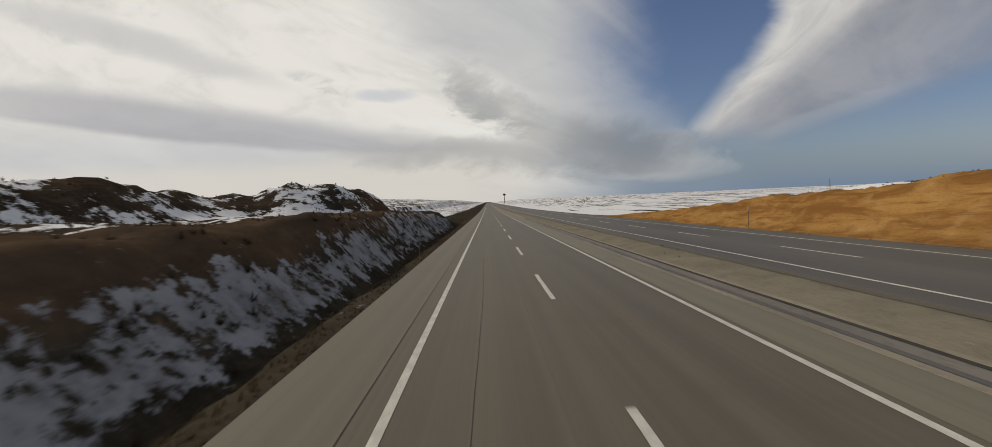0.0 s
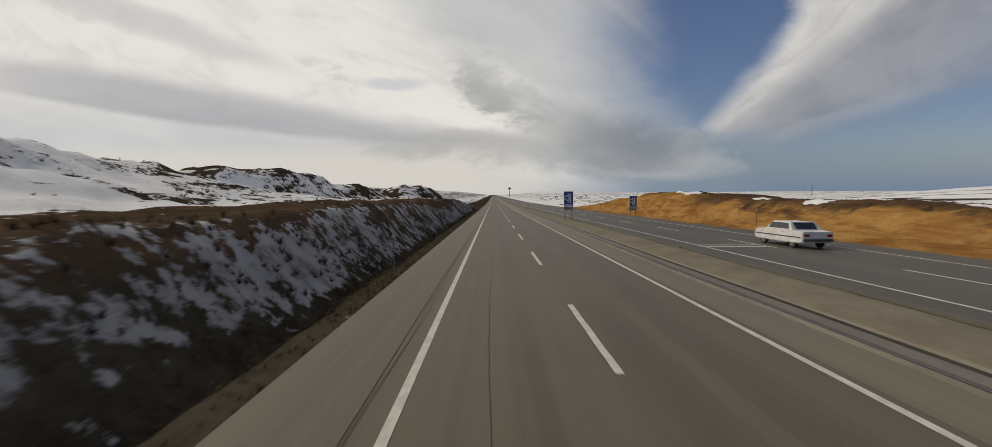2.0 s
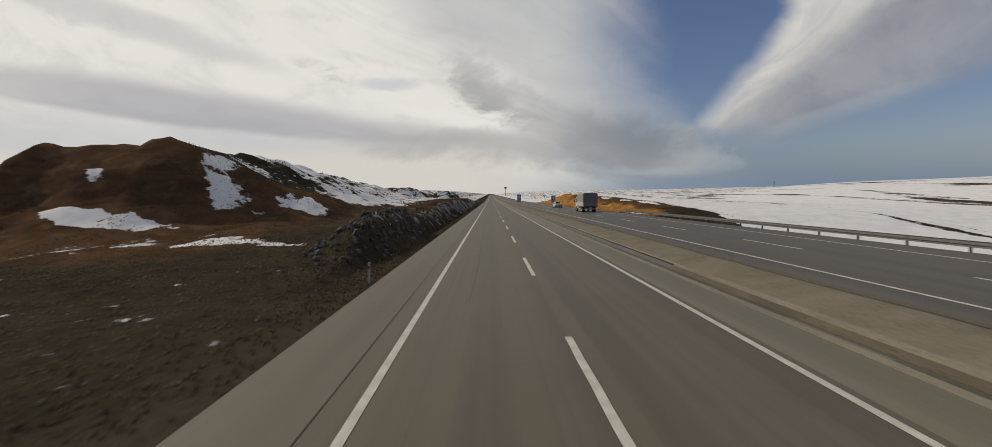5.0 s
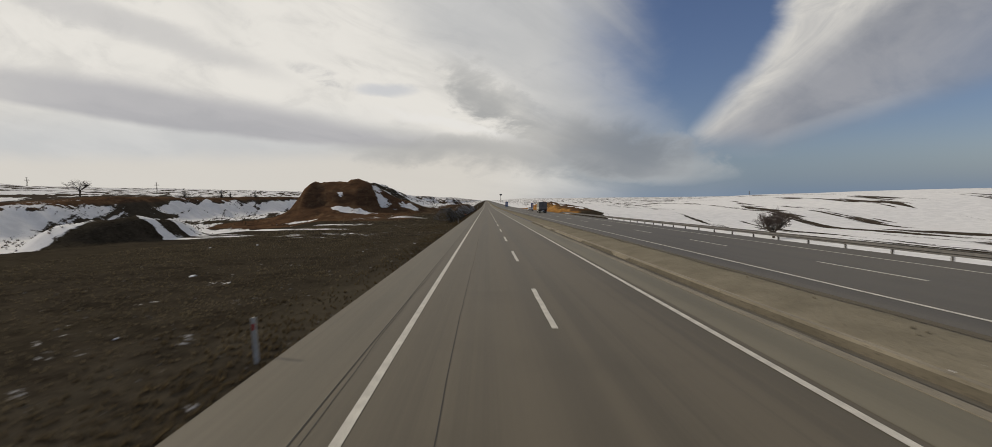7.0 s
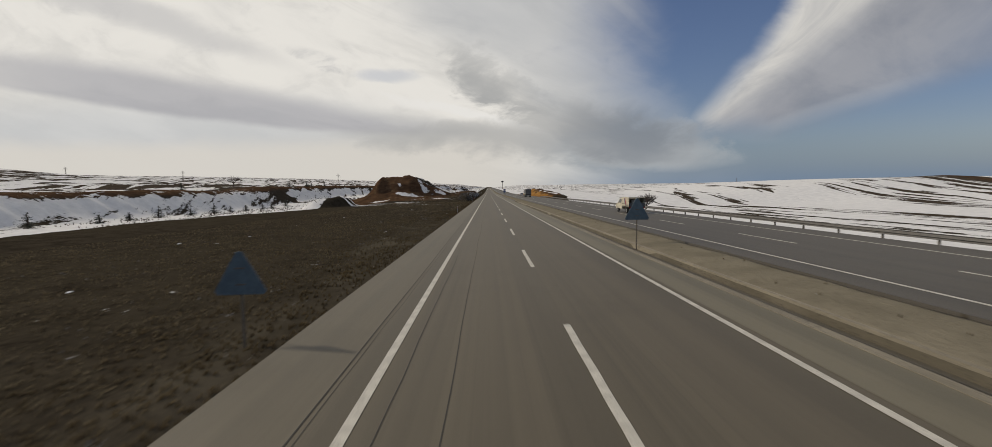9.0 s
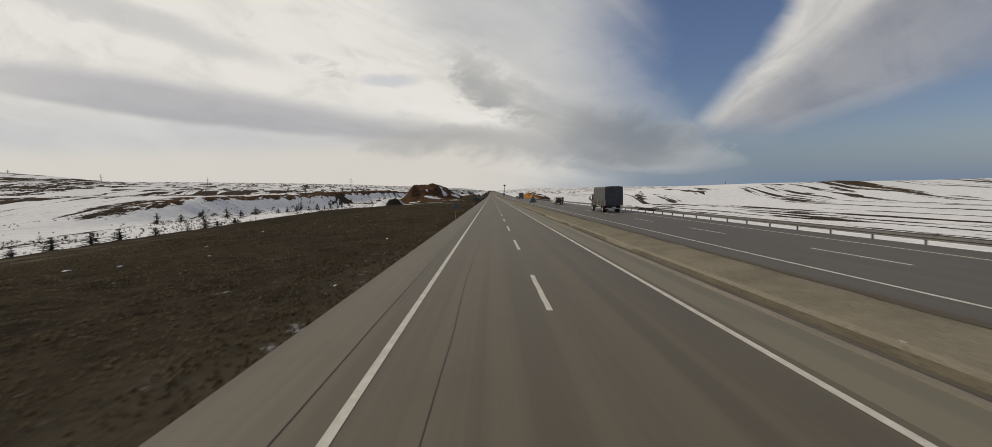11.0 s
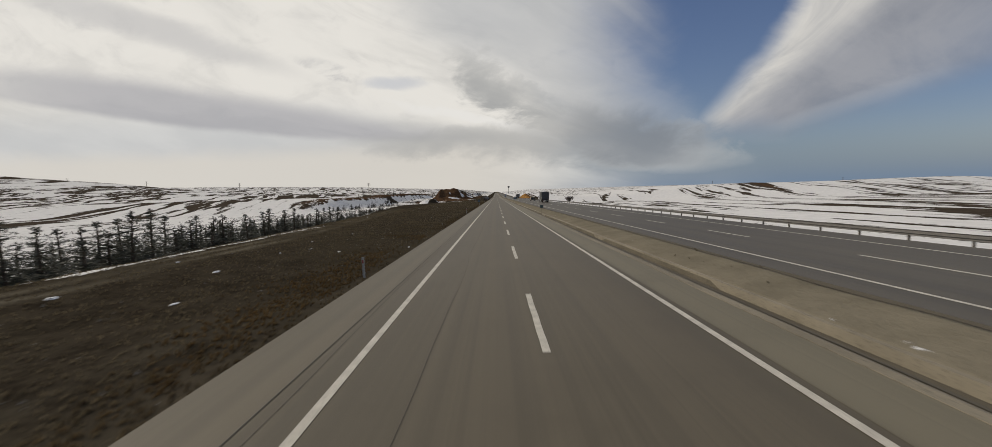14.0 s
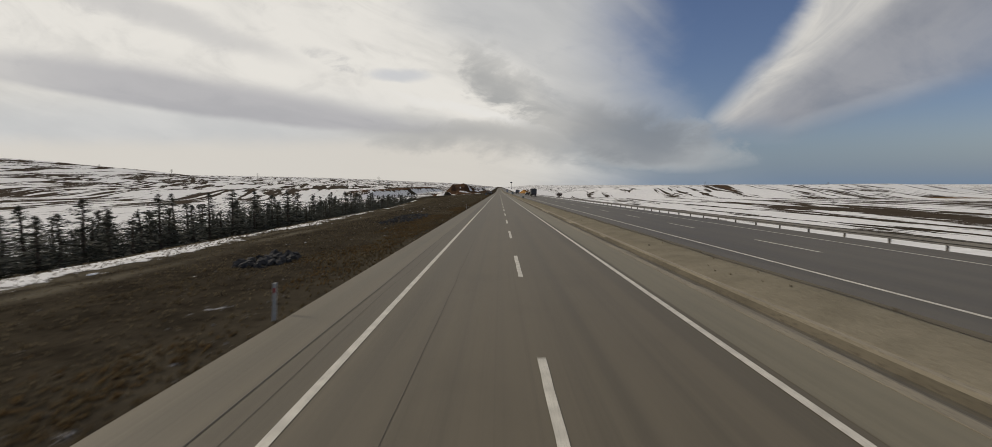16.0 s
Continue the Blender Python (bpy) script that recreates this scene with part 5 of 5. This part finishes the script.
def plant_row():
    r = random.Random(11)
    kinds = [conifer(s, h) for s, h in ((1, 3.4), (2, 3.0), (3, 2.4), (4, 1.6), (5, 3.8), (6, 1.1))]
    spots = []
    y = -462.0
    while y < -240:
        near = np.interp(y, [-462, -410, -350, -322, -295, -240], [1.06, 1.04, 0.92, 0.78, 0.42, 0.32])
        spots.append((float(field_rim(y)) - 4.2 + r.uniform(-0.7, 0.7), y, near * r.uniform(0.55, 1.18)))
        if near > 0.7:
            spots.append((float(field_rim(y)) - 9.0 + r.uniform(-1.2, 1.2), y + r.uniform(-1, 1), near * r.uniform(0.5, 0.9)))
            spots.append((float(field_rim(y)) - 6.8 + r.uniform(-0.8, 0.8), y + r.uniform(-0.7, 0.7), near * r.uniform(0.6, 1.05)))
        y += np.interp(y, [-462, -390, -350, -300, -240], [1.35, 1.5, 2.0, 3.2, 5.0]) * r.uniform(0.7, 1.4)
    # young trees along the foot of the eroded bank, and a few on its top
    y = -232.0
    while y < -118:
        spots.append((-59.3 + r.uniform(-0.9, 0.9), y, r.uniform(0.36, 0.66)))
        y += r.uniform(4.5, 10.0)
    for x, y, k in ((-74.0, -87.0, 0.72), (-73.2, -73.0, 0.62), (-72.4, -70.0, 0.50), (-71.5, -58.0, 0.55), (-78.0, -140.0, 0.6)):
        spots.append((x, y, k))
    used = set()
    for x, y, s in spots:
        want = 3.6 * s
        pick = min(range(len(kinds)), key=lambda i: abs((3.4, 3.0, 2.4, 1.6, 3.8, 1.1)[i] * (1 + 0.25 * r.random()) - want))
        k = want / (3.4, 3.0, 2.4, 1.6, 3.8, 1.1)[pick]
        m = pose(x, y, float(ground_z(x, y)) - 0.03, r.uniform(-3, 3), r.uniform(-3, 3), r.uniform(0, 360))
        if pick in used:
            ob = copy_thing(kinds[pick], m)
        else:
            used.add(pick)
            ob = kinds[pick]
            ob.matrix_basis = m
        ob.scale = (k * (1.6 if want > 1.9 else 2.0), k * (1.6 if want > 1.9 else 2.0), k)
    for i, ob in enumerate(kinds):
        if i not in used:
            ob.matrix_basis = pose(-40, -150 - 6 * i, float(ground_z(-40, -150 - 6 * i)) - 0.03)


plant_row()


def bare_tree(name, x, y, height, width, label, seed, trunk=0.14, forks=5, low=0.12, levels=4, thin=0.008):
    """A leafless tree: limbs that fork again and again into fine twigs."""
    r = random.Random(seed)
    z = float(ground_z(x, y))
    t = thing(name, label, "tree" if height > 3 and low > 0.2 else "shrub", "", (x, y, z))
    limbs, twigs = bmesh.new(), bmesh.new()

    def grow(p, d, ln, rad, depth):
        q = p + d * ln
        mid = p + d * ln * 0.5 + Vector((r.uniform(-1, 1), r.uniform(-1, 1), r.uniform(-0.5, 1))) * ln * 0.06
        if depth >= 3:
            tube(limbs, [p, mid, q], [rad, rad * 0.85, rad * 0.7], 6, False)
        else:
            tube(twigs, [p, mid, q], [rad, rad * 0.8, rad * 0.45], 3, False)
        if depth == 0:
            return
        for k in range(3 if depth > 1 else 4):
            a = Vector((r.uniform(-1, 1) * width / height * 1.3, r.uniform(-1, 1) * width / height * 1.3, r.uniform(-0.25, 0.9)))
            nd = (d * 0.75 + a * 0.75).normalized()
            grow(q if k < 2 else mid, nd, ln * r.uniform(0.60, 0.86), max(rad * 0.62, thin), depth - 1)
    base = height * low
    tube(limbs, [(0, 0, -0.3), (0.03, 0, base * 0.6), (0, 0.03, base)], [trunk * 1.25, trunk, trunk * 0.9], 9, False)
    for k in range(forks):
        a = k * math.tau / forks + r.uniform(-0.4, 0.4)
        d = Vector((math.cos(a) * width / height * 0.9, math.sin(a) * width / height * 0.9, r.uniform(0.6, 1.1))).normalized()
        grow(Vector((0, 0, base * r.uniform(0.7, 1.0))), d, height * (0.27 if levels == 4 else 0.225), trunk * 0.5, levels)
    part("trunk", limbs, M_BARK, t)
    part("crown", twigs, M_TWIG, t)
    return t


bare_tree("bare_tree", 47.0, -131.5, 5.6, 5.4, "round leafless grey-brown tree standing in the snow", 5, 0.18, 13, 0.14, 5, 0.013)
bare_tree("bare_tree", -87.0, -101.0, 4.6, 6.0, "spreading leafless tree on the top of the bank", 8, 0.15, 5, 0.42)
bare_tree("bare_tree", -98.0, -398.0, 4.0, 5.0, "spreading leafless tree alone in a snowy field", 12, 0.14, 5, 0.40)
bare_tree("bare_shrub", -150.0, -330.0, 3.0, 4.0, "small leafless shrub in a snowy field", 15, 0.10, 5, 0.2)
bare_tree("bare_shrub", 120.0, -300.0, 2.2, 3.0, "small leafless shrub in a snowy field", 18, 0.08, 5, 0.15)


# ---------------------------------------------------------------- power line
def pylon(x, y, height):
    z = float(ground_z(x, y))
    p = thing("pylon", "distant steel lattice power pylon", "pylon", "power line pylons", (x, y, z), 20)
    w = height * 0.055
    for sx in (-1, 1):
        for sy in (-1, 1):
            part("leg", tube(bmesh.new(), [(sx * w, sy * w, -0.5), (sx * w * 0.32, sy * w * 0.32, height * 0.72), (0, 0, height)], [height * 0.005] * 3, 5), M_POST, p)
    braces = bmesh.new()
    for k in range(9):
        f0, f1 = k / 9 * 0.9, (k + 1) / 9 * 0.9
        s0, s1 = w * (1 - 0.9 * f0), w * (1 - 0.9 * f1)
        for a, b, c, d in ((-1, -1, 1, -1), (-1, 1, 1, 1), (-1, -1, -1, 1), (1, -1, 1, 1)):
            tube(braces, [(a * s0, b * s0, height * f0), (c * s1, d * s1, height * f1)], [height * 0.003] * 2, 4)
    part("bracing", braces, M_POST, p)
    for f, ln in ((0.72, 0.17), (0.83, 0.14), (0.94, 0.10)):
        part("crossarm", tube(bmesh.new(), [(-height * ln, 0, height * f), (0, 0, height * (f + 0.02)), (height * ln, 0, height * f)], [height * 0.006, height * 0.010, height * 0.006], 5), M_POST, p)


for x, y, h in ((-275, 560, 24), (-548, 545, 20), (-708, 495, 20), (-815, 440, 20), (-930, 400, 20), (-1080, 330, 20), (520, 650, 17), (760, 560, 17)):
    pylon(x, y, h)


# ---------------------------------------------------------------- rubble, stones, dry grass
def chunk_mesh(seed, name, material):
    r = random.Random(seed)
    bm = bmesh.new()
    bmesh.ops.create_icosphere(bm, subdivisions=1, radius=1.0)
    for v in bm.verts:
        v.co *= r.uniform(0.65, 1.2)
    me = bpy.data.meshes.new(name)
    bm.to_mesh(me)
    bm.free()
    me.materials.append(material)
    return me


def rubble_heap(label, cx, cy, rx, ry, h, count, material, seed, size=(0.12, 0.42)):
    r = random.Random(seed)
    base = thing("rubble_heap", label, "rubble heap", "", (cx, cy, float(ground_z(cx, cy))))
    meshes = [chunk_mesh(seed * 10 + k, "chunk", material) for k in range(5)]
    for k in range(count):
        a, d = r.uniform(0, math.tau), math.sqrt(r.random())
        x, y = rx * d * math.cos(a), ry * d * math.sin(a)
        z = float(ground_z(cx + x, cy + y)) - base.location.z + h * (1 - d * d) * r.uniform(0.5, 1.0)
        ob = new("chunk", meshes[k % 5])
        ob.parent = base
        s = r.uniform(*size)
        ob.matrix_basis = pose(x, y, z, r.uniform(0, 360), r.uniform(0, 360), r.uniform(0, 360)) @ Matrix.Diagonal((s * r.uniform(0.7, 1.5), s, s * r.uniform(0.4, 0.9), 1))


rubble_heap("heap of dark broken asphalt on the dry verge", -7.6, -404.0, 1.9, 10.0, 0.14, 299, M_RUBBLE, 4, (0.05, 0.19))
rubble_heap("low pile of dark asphalt pieces in dry grass", -7.6, -434.0, 1.0, 2.2, 0.22, 70, M_RUBBLE, 5, (0.1, 0.3))
rubble_heap("grey-brown heap of broken rubble at the end of the bank", -5.9, -111.0, 2.2, 13.0, 0.28, 295, M_SCREE, 6, (0.08, 0.24))


def scatter(name, label, category, material, blades, area, count, seed, density=None):
    """Many small things joined into one mesh."""
    r = random.Random(seed)
    g = np.random.default_rng(seed)
    xs, ys = g.uniform(area[0], area[1], count), g.uniform(area[2], area[3], count)
    if density is not None:
        keep = g.random(count) < density(xs, ys)
        xs, ys = xs[keep], ys[keep]
    zs = ground_z(xs, ys)
    verts, faces = [], []
    for x, y, z in zip(xs, ys, zs):
        for tri in blades(r):
            n = len(verts)
            verts += [(x + a, y + b, z + c) for a, b, c in tri]
            faces.append(tuple(range(n, n + len(tri))))
    me = bpy.data.meshes.new(name)
    me.from_pydata(verts, [], faces)
    me.materials.append(material)
    return tagged(new(name, me), label, category, kind="stuff")


def tuft(r, size=0.22, n=7):
    out = []
    for k in range(n):
        a = r.uniform(0, math.tau)
        h, w = size * r.uniform(0.5, 1.3), 0.012 + 0.02 * r.random()
        dx, dy = math.cos(a) * size * r.uniform(0.2, 0.7), math.sin(a) * size * r.uniform(0.2, 0.7)
        out.append(((-w * math.sin(a), w * math.cos(a), -0.02), (w * math.sin(a), -w * math.cos(a), -0.02), (dx, dy, h)))
    return out


def bush(r, size=0.35):
    out = []
    for k in range(16):
        a, e = r.uniform(0, math.tau), r.uniform(0.2, 1.4)
        ln, w = size * r.uniform(0.5, 1.1), 0.025
        d = (math.cos(a) * math.cos(e) * ln, math.sin(a) * math.cos(e) * ln, math.sin(e) * ln)
        out.append(((-w * math.sin(a), w * math.cos(a), -0.02), (w * math.sin(a), -w * math.cos(a), -0.02), d))
    return out


def clod(r, size=0.09):
    s = size * r.uniform(0.5, 1.6)
    p = [(s * r.uniform(0.6, 1.3) * math.cos(k * 2.09 + 0.4), s * r.uniform(0.6, 1.3) * math.sin(k * 2.09 + 0.4), -0.03) for k in range(3)]
    top = (0, 0, s * r.uniform(0.5, 0.9))
    return [(p[0], p[1], top), (p[1], p[2], top), (p[2], p[0], top)]


def slush(r, size=0.4):
    """A thin leftover sheet of snow with an uneven outline."""
    n = 9
    ring = [(size * r.uniform(0.5, 1.2) * math.cos(k * math.tau / n), 1.6 * size * r.uniform(0.5, 1.2) * math.sin(k * math.tau / n), -0.02) for k in range(n)]
    inner = [(a * 0.6, b * 0.6, 0.035) for a, b, c in ring]
    return [(ring[k], ring[(k + 1) % n], inner[(k + 1) % n], inner[k]) for k in range(n)] + [tuple(inner)]


def patches(x, y):
    return smooth(fbm(x * 0.25, y * 0.12), -0.15, 0.45)


scatter("verge_grass", "straw-coloured dry grass along the road edge", "dry grass", M_STRAW, lambda r: tuft(r, 0.09, 8), (-4.0, -2.35, -470, 80), 22000, 21, lambda x, y: 0.25 + 0.75 * patches(x, y))
scatter("field_grass", "dark dry weeds over the brown field", "dry grass", M_FIELD, lambda r: tuft(r, 0.075, 5), (-24, -3.4, -470, -100), 150000, 22, lambda x, y: 0.45 + 0.55 * patches(x, y))
scatter("field_straw", "pale dry grass in streaks over the field", "dry grass", M_STRAW, lambda r: tuft(r, 0.09, 8), (-9, -2.6, -470, -110), 26000, 23, lambda x, y: smooth(fbm(x * 0.4 + 7, y * 0.10), -0.1, 0.4) * (1 - 0.6 * smooth(-x, 5.0, 8.0)))
scatter("ochre_grass", "ochre dry grass between the heap and the road", "dry grass", M_OCHRE, lambda r: tuft(r, 0.08, 9), (-6.6, -3.0, -470, -360), 16000, 33, lambda x, y: smooth(fbm(x * 0.5 + 3, y * 0.12), -0.2, 0.4))
scatter("bank_weeds", "dark weeds on the snowy bank", "dry weeds", M_WEED, lambda r: bush(r, r.uniform(0.2, 0.45)), (-8.5, -3.6, -110, 80), 2600, 24, patches)
scatter("hill_weeds", "dark weeds on the snowy hills", "dry weeds", M_WEED, lambda r: bush(r, 0.26), (-60, -9, -105, 110), 10000, 25, patches)
scatter("lowland_weeds", "dark dry weeds poking through the snow below the field", "dry weeds", M_WEED, lambda r: bush(r, r.uniform(0.2, 0.5)), (-73, -30, -330, -75), 9000, 35, lambda x, y: patches(x, y) * (x < field_rim(y) - 2.0))
scatter("cut_weeds", "dry weeds on top of the clay cut", "dry weeds", M_WEED, lambda r: bush(r, 0.12), (29.5, 34, -95, 90), 700, 26)
scatter("median_weeds", "dry weeds in the sandy median", "dry weeds", M_STRAW, lambda r: tuft(r, 0.07, 5), (10.5, 12.3, -470, 60), 400, 27, patches)
scatter("stones", "small pale stones and litter over the field", "stones", M_STONE, lambda r: clod(r, 0.055), (-17, -2.5, -470, -95), 2600, 28)
scatter("snow_remains", "small leftover lumps of old snow", "snow", M_SNOWLUMP, lambda r: slush(r, r.uniform(0.05, 0.17)), (-20, -3.0, -460, -105), 85, 29)
scatter("clay_clods", "clods fallen from the clay cut", "clods", M_CLOD, lambda r: clod(r, 0.12), (23.6, 25.6, -85, 80), 400, 30)


# ---------------------------------------------------------------- small single things
def orange_scrap(x, y):
    bm = bmesh.new()
    rows = [[bm.verts.new((0.42 * u + 0.05 * math.sin(v * 5), 0.30 * v, 0.10 + 0.09 * math.sin(u * 3.1 + v * 2) + 0.06 * math.cos(v * 4))) for u in np.linspace(-1, 1, 9)] for v in np.linspace(-1, 1, 6)]
    for a, b in zip(rows, rows[1:]):
        for k in range(8):
            bm.faces.new((a[k], a[k + 1], b[k + 1], b[k]))
    thicken(bm, 0.012)
    ob = mesh_object("plastic_scrap", bm, M_ORANGE)
    ob.matrix_basis = pose(x, y, float(ground_z(x, y)) + 0.02, 4, 12, 30)
    return tagged(ob, "crumpled orange plastic scrap lying in the ditch", "scrap")


orange_scrap(-4.6, -63.5)


def mast(x, y, height):
    z = float(ground_z(x, y))
    m = thing("mast", "distant mast with a dark round tank near its top", "mast", "", (x, y, z))
    part("shaft", tube(bmesh.new(), [(0, 0, -2), (0, 0, height)], [1.0, 0.6], 10), M_POST, m)
    part("tank", tube(bmesh.new(), [(0, 0, height * 0.80), (0, 0, height * 0.86), (0, 0, height * 0.98), (0, 0, height * 1.02)], [1.5, 4.0, 4.0, 1.5], 14), M_TANK, m)


mast(50.0, 1230.0, 27.0)
for k, (x, y) in enumerate(((78, 470), (118, 520), (150, 640), (-70, 420), (-105, 520), (-58, 330))):
    bare_tree("bare_tree", x, y, 6.0, 6.0, "dark leafless tree far off in the snow", 40 + k, 0.2, 5, 0.3)
